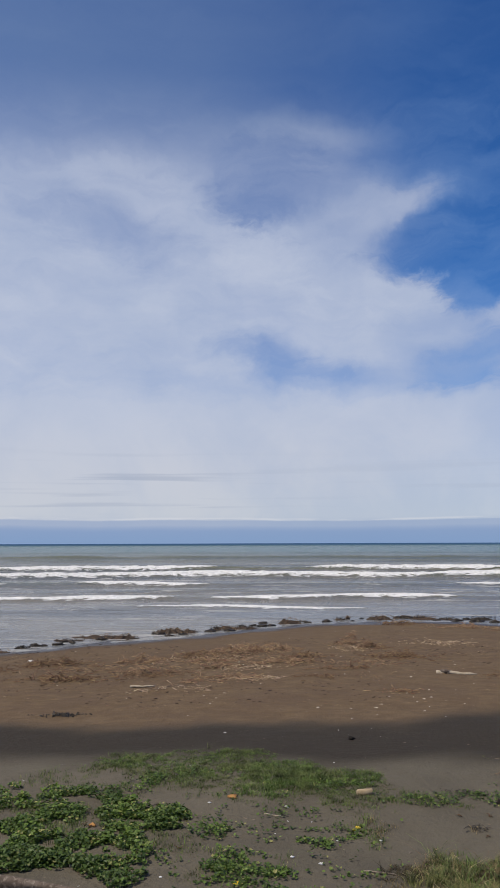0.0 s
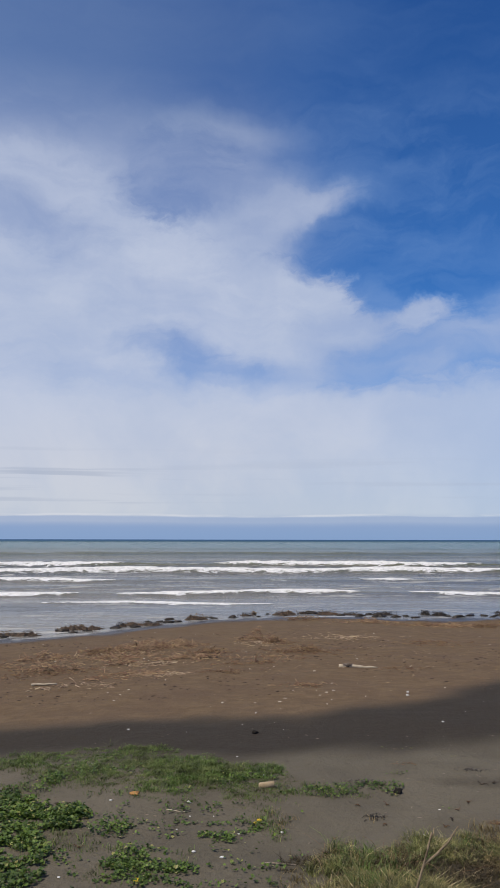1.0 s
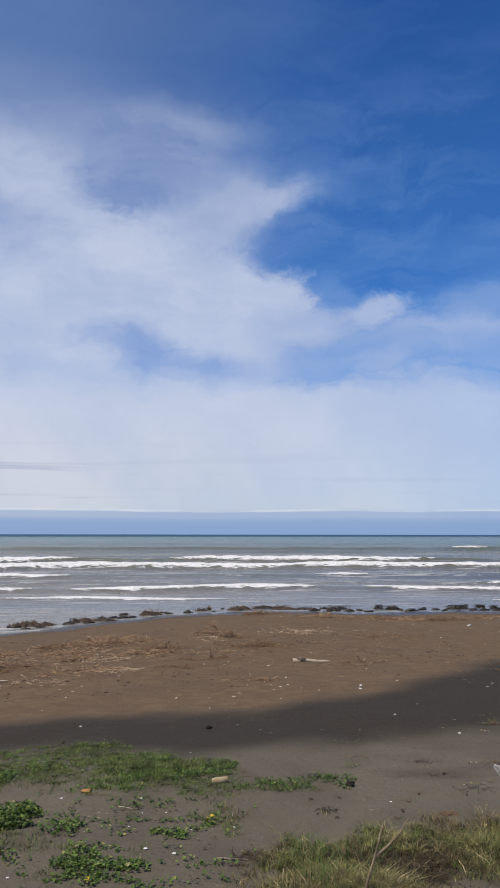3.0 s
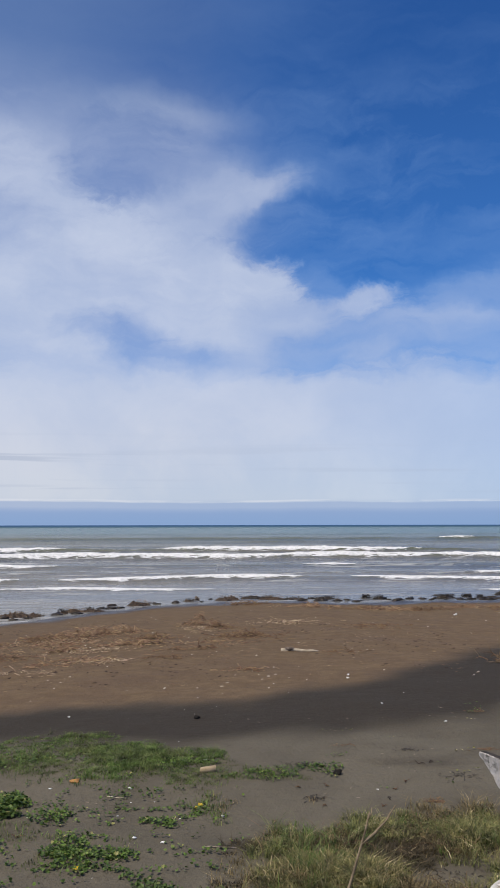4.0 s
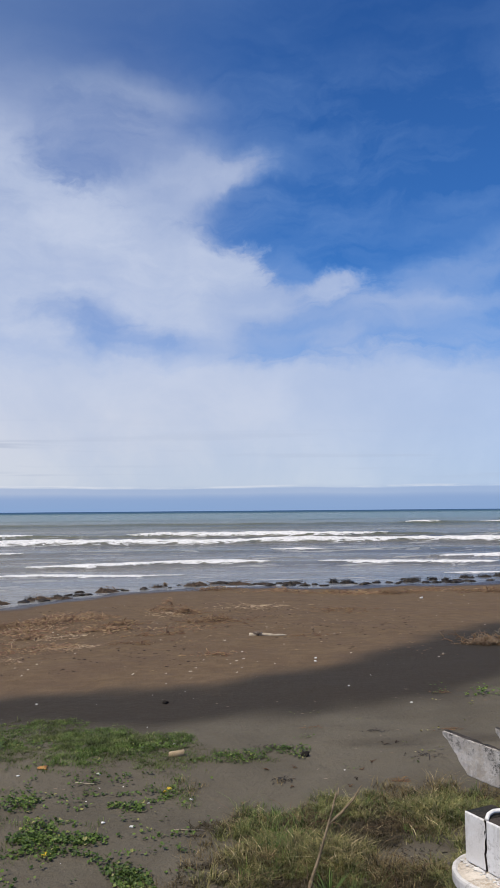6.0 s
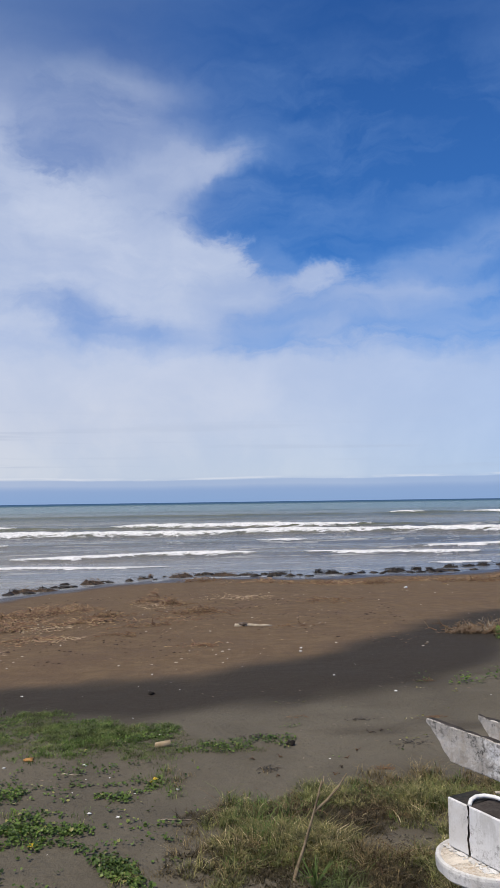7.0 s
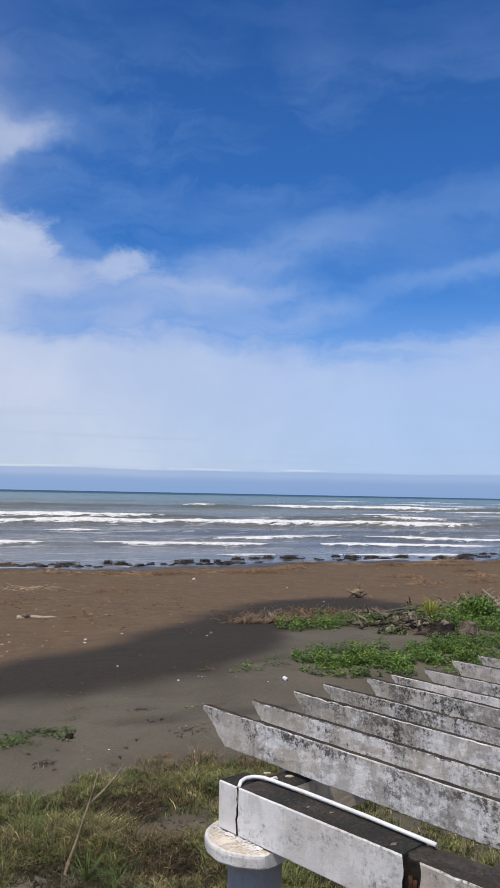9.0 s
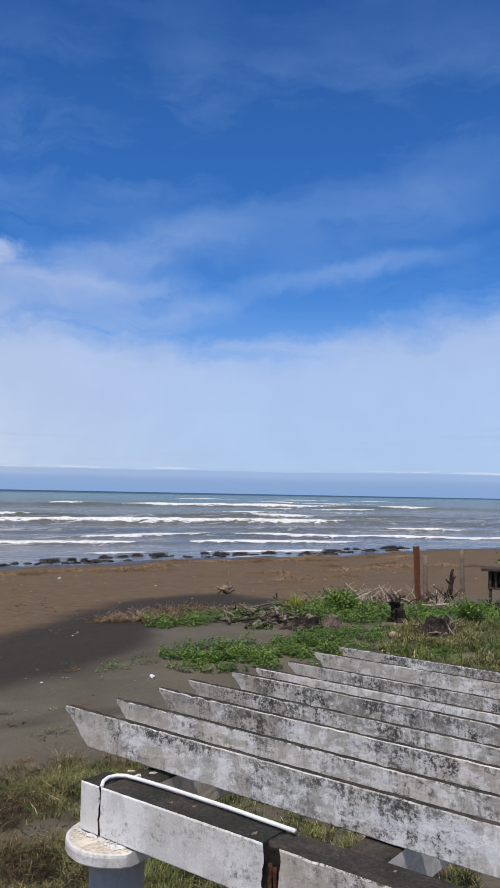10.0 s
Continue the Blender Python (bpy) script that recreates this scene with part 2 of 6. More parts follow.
def ground_material():
    """Dark volcanic sand: brown dry beach, grey upper sand, darker band between, wet rim by the water."""
    m = bpy.data.materials.new("volcanic_sand")
    m.use_nodes = True
    N = Net(m.node_tree)
    v = N.node("ShaderNodeTexCoord").outputs["Object"]
    coarse = N.noise(v, 0.35, 6.0, 0.6, 0.5)
    mid = N.noise(v, 2.2, 6.0, 0.62, 0.3)
    grain = N.noise(v, 55.0, 3.0, 0.6)
    brown = N.node("ShaderNodeAttribute", {"attribute_name": "dry"}).outputs["Fac"]
    dark_band = N.node("ShaderNodeAttribute", {"attribute_name": "dark_band"}).outputs["Fac"]
    wet = N.node("ShaderNodeAttribute", {"attribute_name": "wet"}).outputs["Fac"]
    grey = N.mix(N.ramp(coarse, 0.3, 0.7), (0.093, 0.081, 0.060), (0.135, 0.118, 0.088))
    beach = N.mix(N.ramp(mid, 0.35, 0.7), (0.116, 0.0765, 0.043), (0.153, 0.1045, 0.059))
    beach = N.mix(N.ramp(coarse, 0.45, 0.7, 0.0, 0.6), beach, (0.104, 0.068, 0.043))
    col = N.mix(N.math("ADD", brown, N.math("MULTIPLY", N.math("SUBTRACT", mid, 0.5), 0.25)), grey, beach)
    col = N.mix(N.ramp(N.math("ADD", dark_band, N.math("MULTIPLY", N.math("SUBTRACT", coarse, 0.5), 0.35)), 0.1, 0.95), col, (0.035, 0.028, 0.020))
    col = N.mix(wet, col, (0.038, 0.031, 0.026))
    specks = N.ramp(N.noise(v, 17.0, 2.0, 0.5), 0.68, 0.76, 0.0, 0.4)
    col = N.mix(specks, col, (0.24, 0.19, 0.14))
    col = N.mix(N.ramp(N.noise(v, 6.0, 5.0, 0.7), 0.56, 0.72, 0.0, 0.45), col, (0.055, 0.042, 0.032))
    col = N.mix(0.4, col, N.mix(grain, (0.2, 0.2, 0.2), (0.8, 0.8, 0.8)), "OVERLAY")
    bs = N.node("ShaderNodeBsdfPrincipled", None, Base_Color=col, Roughness=N.ramp(wet, 0.0, 1.0, 0.92, 0.32))
    bs.inputs["Specular IOR Level"].default_value = 0.25
    h = N.math("ADD", N.math("MULTIPLY", mid, 0.9), N.math("ADD", N.math("MULTIPLY", grain, 0.10), N.math("MULTIPLY", N.noise(v, 9.0, 5.0, 0.6), 0.5)))
    N.put(bs, "Normal", N.node("ShaderNodeBump", None, Strength=0.9, Distance=0.09, Height=h).outputs[0])
    N.tree.links.new(bs.outputs[0], N.node("ShaderNodeOutputMaterial").inputs[0])
    return m


def water_nodes(N, v):
    """Colour, shine and chop of the silty sea."""
    out = N.node("ShaderNodeSeparateXYZ", None, i0=v).outputs[1]
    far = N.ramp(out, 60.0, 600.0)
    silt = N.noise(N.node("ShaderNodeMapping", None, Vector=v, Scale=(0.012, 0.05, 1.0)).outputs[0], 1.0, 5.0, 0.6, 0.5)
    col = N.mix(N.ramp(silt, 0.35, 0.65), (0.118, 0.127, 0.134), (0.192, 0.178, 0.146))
    # far out a bluer base replaces the sky's reflection as the shine fades
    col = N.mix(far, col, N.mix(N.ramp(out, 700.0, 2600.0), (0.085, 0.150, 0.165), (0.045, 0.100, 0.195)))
    # olive on raised water stands for light passing through thin crests
    rise = N.node("ShaderNodeSeparateXYZ", None, i0=v).outputs[2]
    col = N.mix(N.math("MULTIPLY", N.ramp(rise, SEA + 0.12, SEA + 0.7, 0.0, 0.8), N.ramp(out, 200.0, 330.0, 1.0, 0.0)), col, (0.118, 0.122, 0.066))
    chop = N.node("ShaderNodeMapping", None, Vector=v, Scale=(0.45, 1.1, 1.0)).outputs[0]
    h = N.math("ADD", N.noise(chop, 0.7, 6.0, 0.62, 0.4), N.math("MULTIPLY", N.noise(chop, 0.12, 3.0, 0.5), 1.6))
    bump = N.node("ShaderNodeBump", None, Strength=N.ramp(out, 50.0, 110.0, 0.5, 1.0), Distance=0.6, Height=h).outputs[0]
    return col, bump, N.math("MULTIPLY", N.ramp(out, 60.0, 220.0, 0.7, 0.06), N.ramp(out, 400.0, 1400.0, 1.0, 0.0))


def water_material():
    m = bpy.data.materials.new("sea_water")
    m.use_nodes = True
    N = Net(m.node_tree)
    v = N.node("ShaderNodeTexCoord").outputs["Object"]
    col, bump, shine = water_nodes(N, v)
    lace_v = N.node("ShaderNodeMapping", None, Vector=v, Scale=(0.09, 0.5, 1.0)).outputs[0]
    lace = N.ramp(N.noise(lace_v, 1.0, 8.0, 0.72, 1.2), 0.545, 0.65)
    foam = N.math("MULTIPLY", lace, N.ramp(N.node("ShaderNodeSeparateXYZ", None, i0=v).outputs[1], 120.0, 230.0, 0.62, 0.0))
    col = N.mix(foam, col, (0.58, 0.59, 0.60))
    bs = N.node("ShaderNodeBsdfPrincipled", None, Base_Color=col, Roughness=N.ramp(foam, 0.0, 0.5, 0.2, 0.7), IOR=1.33)
    N.put(bs, "Specular IOR Level", shine)
    N.put(bs, "Normal", bump)
    N.tree.links.new(bs.outputs[0], N.node("ShaderNodeOutputMaterial").inputs[0])
    return m


def foam_material():
    """White water that thins out into lace at its rims."""
    m = bpy.data.materials.new("sea_foam")
    m.use_nodes = True
    N = Net(m.node_tree)
    v = N.node("ShaderNodeTexCoord").outputs["Object"]
    col, bump, shine = water_nodes(N, v)
    thick = N.node("ShaderNodeAttribute", {"attribute_name": "froth"}).outputs["Fac"]
    a = N.noise(N.node("ShaderNodeMapping", None, Vector=v, Scale=(0.5, 1.0, 1.6)).outputs[0], 0.9, 8.0, 0.72, 0.8)
    cover = N.ramp(N.math("ADD", thick, N.math("MULTIPLY", N.math("SUBTRACT", a, 0.5), 2.6)), 0.22, 0.5)
    white = N.mix(N.ramp(N.noise(v, 2.2, 6.0, 0.7), 0.3, 0.7), (0.60, 0.61, 0.62), (0.92, 0.92, 0.92))
    bs = N.node("ShaderNodeBsdfPrincipled", None, Base_Color=N.mix(cover, col, white), Roughness=N.ramp(cover, 0.0, 1.0, 0.2, 0.85), IOR=1.33)
    N.put(bs, "Specular IOR Level", shine)
    N.put(bs, "Normal", N.node("ShaderNodeBump", None, Strength=0.7, Distance=0.35, Height=a, Normal=bump).outputs[0])
    N.tree.links.new(bs.outputs[0], N.node("ShaderNodeOutputMaterial").inputs[0])
    return m


SAND = ground_material()
WATER = water_material()
FOAM = foam_material()
STRAW = material("dry_straw", [(0.155, 0.090, 0.052), (0.30, 0.20, 0.125)], 2.0, 0.9, 0.2, 30.0, per_island=0.8)
KELP = material("wet_seaweed", [(0.012, 0.011, 0.010), (0.034, 0.026, 0.019), (0.075, 0.048, 0.028)], 2.5, 0.5, 0.6, 14.0, per_object=1)
BROWNKELP = material("half_dry_seaweed", [(0.018, 0.014, 0.011), (0.070, 0.044, 0.028), (0.17, 0.110, 0.066)], 5.0, 0.7, 0.8, 14.0, per_object=1)
DRIFT = material("driftwood", [(0.17, 0.125, 0.09), (0.30, 0.25, 0.20), (0.10, 0.075, 0.055)], 5.0, 0.88, 0.6, 45.0, per_object=1)
PALEWOOD = material("bleached_wood", [(0.33, 0.275, 0.20), (0.50, 0.43, 0.33)], 6.0, 0.85, 0.4, 50.0, per_object=1)
CHAR = material("charred_wood", [(0.022, 0.016, 0.013), (0.075, 0.050, 0.040), (0.14, 0.11, 0.09)], 6.0, 0.9, 0.9, 30.0, per_object=1)
RUST = material("rusted_iron", [(0.12, 0.042, 0.024), (0.19, 0.075, 0.040), (0.05, 0.028, 0.022)], 6.0, 0.85, 0.5, 40.0)
POSTWOOD = material("grey_post_wood", [(0.14, 0.105, 0.078), (0.21, 0.165, 0.125)], 4.0, 0.9, 0.5, 30.0)
WHITE = material("white_plastic", [(0.72, 0.72, 0.70), (0.82, 0.82, 0.80)], 9.0, 0.4, 0.05, 60.0, spec=0.5)
SHELL = material("pale_shell", [(0.36, 0.30, 0.23), (0.60, 0.54, 0.45)], 9.0, 0.6, 0.1, 60.0, per_island=0.6)
PALESTRAW = material("pale_straw", [(0.24, 0.165, 0.105), (0.44, 0.34, 0.24)], 3.0, 0.9, 0.2, 30.0, per_island=0.8)
ORANGE = material("orange_husk", [(0.40, 0.19, 0.06), (0.50, 0.27, 0.10)], 12.0, 0.8, 0.4, 60.0)
YELLOW = material("yellow_petals", [(0.75, 0.50, 0.03), (0.85, 0.62, 0.08)], 20.0, 0.6, 0.1, 60.0)
LOGWOOD = material("rotten_log_wood", [(0.075, 0.056, 0.042), (0.165, 0.130, 0.105), (0.26, 0.22, 0.18)], 7.0, 0.9, 0.9, 30.0, per_object=1)
SODDEN = material("brown_stalks", [(0.105, 0.060, 0.034), (0.21, 0.135, 0.080)], 2.0, 0.9, 0.2, 30.0, per_island=0.8)
BLACKWOOD = material("charred_stump_wood", [(0.010, 0.008, 0.007), (0.030, 0.022, 0.018), (0.085, 0.068, 0.055)], 5.0, 0.9, 1.0, 22.0, per_object=1)
OLDRUST = material("flaking_old_rust", [(0.030, 0.014, 0.009), (0.13, 0.052, 0.026), (0.06, 0.024, 0.014)], 14.0, 0.9, 0.8, 60.0)
TANWOOD = material("tan_wood", [(0.30, 0.225, 0.135), (0.40, 0.31, 0.20)], 8.0, 0.85, 0.3, 50.0)
STAKEWOOD = material("brown_branch_bark", [(0.130, 0.097, 0.060), (0.340, 0.262, 0.168)], 9.0, 0.85, 0.5, 50.0)
DARK = material("husk_and_gap_black", [(0.009, 0.008, 0.007), (0.026, 0.021, 0.017)], 12.0, 0.9, 0.5, 50.0)
VINE = leaf_material("vine_leaf", [(0.014, 0.034, 0.008), (0.155, 0.245, 0.045), (0.40, 0.37, 0.14), (0.062, 0.102, 0.028)])
VINE_FAR = leaf_material("vine_leaf_sunny", [(0.016, 0.044, 0.008), (0.190, 0.315, 0.052), (0.34, 0.37, 0.11), (0.075, 0.135, 0.034)])
GRASS = leaf_material("green_grass_blade", [(0.048, 0.092, 0.020), (0.125, 0.190, 0.045), (0.28, 0.26, 0.11), (0.115, 0.125, 0.048)], 0.6, 4.0)
DRYGRASS = leaf_material("dry_grass_blade", [(0.036, 0.056, 0.014), (0.245, 0.212, 0.088), (0.60, 0.50, 0.31), (0.130, 0.155, 0.048)], 0.7, 5.0)
BLEACHED = leaf_material("bleached_grass_blade", [(0.14, 0.095, 0.060), (0.36, 0.27, 0.18), (0.50, 0.41, 0.30), (0.20, 0.135, 0.085)], 0.8)
BROWNGRASS = leaf_material("withered_grass_blade", [(0.070, 0.056, 0.026), (0.225, 0.170, 0.084), (0.47, 0.38, 0.23), (0.150, 0.118, 0.054)], 0.7, 7.0)
THATCH = leaf_material("dark_thatch_blade", [(0.026, 0.020, 0.011), (0.090, 0.068, 0.036), (0.24, 0.18, 0.11), (0.050, 0.044, 0.020)], 0.8)
BUSH = leaf_material("yellow_green_leaf", [(0.24, 0.27, 0.04), (0.46, 0.44, 0.09), (0.55, 0.46, 0.13), (0.28, 0.31, 0.05)], 0.6)


def concrete_material(name, paint, stain, amount, streaks=0.12, wash=0.8, lots=0.07, scale=1.0, bare=0.0, rim=0.0):
    """Whitewashed concrete: thin grey washes, warm bare patches, granular black mould."""
    m = bpy.data.materials.new(name)
    m.use_nodes = True
    N = Net(m.node_tree)
    v = N.node("ShaderNodeTexCoord").outputs["Object"]
    lot = N.node("ShaderNodeObjectInfo").outputs["Random"]
    r = N.math("MULTIPLY", lot, 53.0)
    along = N.node("ShaderNodeSeparateXYZ", None, i0=v).outputs[0]
    v = N.node("ShaderNodeVectorMath", {"operation": "ADD"}, i0=v, i1=N.node("ShaderNodeCombineXYZ", None, i0=r, i1=r, i2=0.0).outputs[0]).outputs[0]
    down = N.node("ShaderNodeMapping", None, Vector=v, Scale=(1.0, 1.0, 0.45)).outputs[0]
    soft = N.noise(down, 5.5 * scale, 9.0, 0.72)
    warm = N.noise(v, 1.6 * scale, 7.0, 0.68)
    blot = N.noise(N.node("ShaderNodeMapping", None, Vector=v, Scale=(0.65, 1.0, 1.3)).outputs[0], 6.5 * scale, 12.0, 0.84, 0.2)
    drip = N.noise(N.node("ShaderNodeMapping", None, Vector=v, Scale=(24.0, 24.0, 3.0)).outputs[0], scale, 5.0, 0.65)
    grain = N.noise(v, 75.0, 4.0, 0.65)
    speck = N.noise(v, 38.0, 6.0, 0.75, 0.3)
    large = N.noise(v, 1.9 * scale, 3.0, 0.5)
    col = N.mix(N.ramp(soft, 0.45, 0.57, 0.0, wash), paint, (paint[0] * 0.60, paint[1] * 0.585, paint[2] * 0.55))
    col = N.mix(N.ramp(warm, 0.50, 0.60, 0.0, 0.5 * wash), col, (paint[0] * 0.66, paint[1] * 0.58, paint[2] * 0.48))
    col = N.mix(N.ramp(drip, 0.55, 0.72, 0.0, 0.35 * wash), col, (paint[0] * 0.5, paint[1] * 0.49, paint[2] * 0.47))
    if bare:
        end = N.ramp(N.math("MULTIPLY_ADD", N.math("SUBTRACT", warm, 0.5), 2.2, along), 0.35, 0.60, bare, 0.0)
        flake = N.noise(N.node("ShaderNodeMapping", None, Vector=v, Scale=(0.7, 1.0, 1.2)).outputs[0], 3.4 * scale, 10.0, 0.72, 0.3)
        col = N.mix(N.ramp(flake, 0.535, 0.555, 0.0, 0.75), col, (paint[0] * 0.98, paint[1] * 0.995, paint[2] * 1.04))
        col = N.mix(N.ramp(flake, 0.415, 0.440, 0.6, 0.0), col, (0.34, 0.30, 0.255))
        col = N.mix(N.math("MULTIPLY", end, N.ramp(speck, 0.38, 0.60, 1.0, 0.55)), col, (0.36, 0.315, 0.265))
    dirt = N.math("ADD", N.math("MULTIPLY", N.math("SUBTRACT", large, 0.5), 0.62), N.math("MULTIPLY", N.math("SUBTRACT", N.math("FRACT", N.math("MULTIPLY", lot, 7.3)), 0.5), lots))
    field = N.math("ADD", N.math("ADD", blot, dirt), N.math("ADD", N.math("MULTIPLY", N.math("SUBTRACT", drip, 0.5), streaks), N.math("MULTIPLY", N.math("SUBTRACT", speck, 0.5), 0.5)))
    if rim:
        lip = N.ramp(N.node("ShaderNodeSeparateXYZ", None, i0=N.node("ShaderNodeTexCoord").outputs["Object"]).outputs[2], -0.15, -0.01, -0.25 * rim, rim)
        field = N.math("ADD", field, lip)
    grime = N.ramp(field, amount - 0.12, amount + 0.03)
    mould = N.ramp(field, amount, amount + 0.09)
    col = N.mix(N.math("MULTIPLY", grime, N.ramp(speck, 0.35, 0.62, 0.15, 0.75)), col, (paint[0] * 0.42, paint[1] * 0.41, paint[2] * 0.39))
    mould = N.math("MULTIPLY", mould, N.ramp(N.noise(v, 3.3 * scale, 5.0, 0.6), 0.38, 0.62, 0.35, 1.0))
    col = N.mix(N.math("MULTIPLY", mould, N.ramp(speck, 0.34, 0.58, 0.15, 1.0)), col, stain)
    col = N.mix(0.35, col, N.mix(grain, (0.25, 0.25, 0.25), (0.75, 0.75, 0.75)), "OVERLAY")
    bs = N.node("ShaderNodeBsdfPrincipled", None, Base_Color=col, Roughness=0.9)
    bs.inputs["Specular IOR Level"].default_value = 0.2
    h = N.math("ADD", N.math("MULTIPLY", blot, 0.5), N.math("MULTIPLY", grain, 0.35))
    N.put(bs, "Normal", N.node("ShaderNodeBump", None, Strength=0.2 + 0.3 * wash, Distance=0.012, Height=h).outputs[0])
    N.tree.links.new(bs.outputs[0], N.node("ShaderNodeOutputMaterial").inputs[0])
    return m


SLATCON = concrete_material("mouldy_concrete", (0.68, 0.675, 0.67), (0.062, 0.058, 0.054), 0.530, 0.42, 0.97, 0.05, 1.0, 0.75, 0.07)
PALECON = concrete_material("streaked_concrete", (0.70, 0.69, 0.68), (0.090, 0.084, 0.078), 0.605, 0.55, 0.97, 0.05, 1.0, 0.7, 0.05)
BLACKCON = concrete_material("blackened_concrete", (0.66, 0.655, 0.65), (0.055, 0.052, 0.048), 0.500, 0.40, 0.97, 0.05, 1.0, 0.5, 0.06)
BEAMCON = concrete_material("whitewashed_concrete", (0.70, 0.70, 0.70), (0.20, 0.19, 0.18), 0.650, 0.30, 0.45, 0.04)
EDGECON = concrete_material("chipped_concrete_edge", (0.66, 0.63, 0.59), (0.070, 0.064, 0.058), 0.475, 0.0, 0.8, 0.10, 0.7)
GIRDCON = concrete_material("rotten_plaster", (0.64, 0.58, 0.49), (0.060, 0.054, 0.050), 0.68, 0.1, 0.8, 0.0)
TOPCON = concrete_material("black_mould_concrete", (0.072, 0.062, 0.056), (0.018, 0.022, 0.020), 0.48, 0.1)
COLCON = concrete_material("grey_cement", (0.38, 0.36, 0.33), (0.20, 0.19, 0.18), 0.74, 0.12, 0.3)
CAPCON = concrete_material("chalky_plaster", (0.70, 0.64, 0.56), (0.46, 0.36, 0.26), 0.52, 0.0, 0.4)


# ---------- building helpers ----------
def finish(bm, name, mats, smooth=True):
    me = bpy.data.meshes.new(name)
    bm.to_mesh(me)
    bm.free()
    for mt in mats if isinstance(mats, (list, tuple)) else [mats]:
        me.materials.append(mt)
    if smooth:
        me.shade_smooth()
    return me


def part(name, bm, mats, parent=None, label="", smooth=True):
    ob = new(name, finish(bm, name, mats, smooth))
    if parent is not None:
        ob.parent = parent
    if label:
        ob["label"] = label
    return ob


def arrays(name, verts, faces, mats, smooth=False):
    me = bpy.data.meshes.new(name)
    me.from_pydata(verts, [], faces)
    me.materials.append(mats)
    if smooth:
        me.shade_smooth()
    return new(name, me)


def tube(bm, pts, radii, sides=8, rough=0.0, seed=0, slot=0, cap=True):
    """A tube through pts with a radius at each, its skin roughened."""
    rings = []
    pts = [Vector(p) for p in pts]
    side = None
    for i, p in enumerate(pts):
        d = (pts[min(i + 1, len(pts) - 1)] - pts[max(i - 1, 0)]).normalized()
        a = d.cross(Vector((0.31, 0.17, 0.93))) if side is None else side - d * side.dot(d)
        side = a.normalized()
        b = d.cross(side)
        ring = []
        for k in range(sides):
            ang = 2 * math.pi * k / sides
            w = side * math.cos(ang) + b * math.sin(ang)
            q = p + w * radii[i]
            if rough:
                q += w * radii[i] * rough * noise.noise(q * (0.9 / max(radii[i], 0.01)) + Vector((seed, seed * 3.1, 0)))
            ring.append(bm.verts.new(q))
        rings.append(ring)
    for r0, r1 in zip(rings, rings[1:]):
        for k in range(sides):
            f = bm.faces.new((r0[k], r0[(k + 1) % sides], r1[(k + 1) % sides], r1[k]))
            f.material_index = slot
    if cap:
        for ring in (rings[0][::-1], rings[-1]):
            f = bm.faces.new(ring)
            f.material_index = slot
    return rings


def bent(a, b, sag=0.0, n=6, wander=0.0, rng=random):
    """Points from a to b with a bow and a little wander."""
    a, b = Vector(a), Vector(b)
    out = []
    for i in range(n + 1):
        t = i / n
        p = a.lerp(b, t) + Vector((0, 0, sag * 4 * t * (1 - t)))
        if 0 < i < n:
            p += Vector((rng.uniform(-1, 1), rng.uniform(-1, 1), rng.uniform(-0.6, 0.6))) * wander
        out.append(p)
    return out


def lump(bm, c, r, seed, rough=0.35, div=2, slot=0):
    m = bmesh.ops.create_icosphere(bm, subdivisions=div, radius=1.0)
    for v in m["verts"]:
        d = v.co.copy()
        k = 1 + rough * noise.fractal(d * 1.7 + Vector((seed * 7.3, seed, 0)), 1.0, 2.0, 4)
        v.co = Vector(c) + Vector((d.x * r[0], d.y * r[1], d.z * r[2])) * k
    return m["verts"]


# ---------- ground and sea ----------
def shore(x):
    """Where the water's edge lies."""
    l = np.maximum(0.0, 7.0 - x)
    drop = np.where(l < 22, 0.041 * l * l, 19.8 + 1.8 * (l - 22))
    far = np.maximum(0.0, x - 46.0)
    return 55.5 - drop + 0.04 * np.minimum(far, 40) + 0.9 * np.sin(x * 0.23) + 0.5 * np.sin(x * 0.61 + 1.3) - 2.0 * np.exp(-((x + 2.0) / 5.0) ** 2)


def land(x, y):
    """Height of the sand without its small relief."""
    d = shore(x) - y
    d = np.where(d > 0, d - 2.6 * np.exp(-(d / 7.0) ** 2), d - 2.6)
    t = np.clip(d / 38.0, 0, 1.25)
    z = np.where(d > 0, SEA + np.minimum(t * (1.08 - 0.08 * t), 1.0), SEA + 0.028 * d)
    z = np.maximum(z, -9.0)
    z = z + 0.16 * np.exp(-(((x - 17) / 6.5) ** 2 + ((y - 18.5) / 3.6) ** 2)) + 0.08 * np.exp(-(((x - 0.3) / 3.5) ** 2 + ((y - 14.8) / 1.6) ** 2))
    return z


def gz(x, y):
    near = min(max((70.0 - abs(x - 10)) / 30.0, 0), 1)
    return float(land(np.float64(x), np.float64(y))) + near * (0.05 * noise.noise((x * 0.45, y * 0.45, 3)) + 0.018 * noise.noise((x * 1.9, y * 1.9, 8)))


def axis(parts):
    out = []
    for a, b, step in parts:
        out += list(np.arange(a, b, step))
    return np.array(out + [parts[-1][1]])


def sheet(name, xs, ys, height, mat):
    nx, ny = len(xs), len(ys)
    verts = [(float(x), float(y), height(float(x), float(y))) for y in ys for x in xs]
    faces = [(j * nx + i, j * nx + i + 1, (j + 1) * nx + i + 1, (j + 1) * nx + i) for j in range(ny - 1) for i in range(nx - 1)]
    return arrays(name, verts, faces, mat, True)


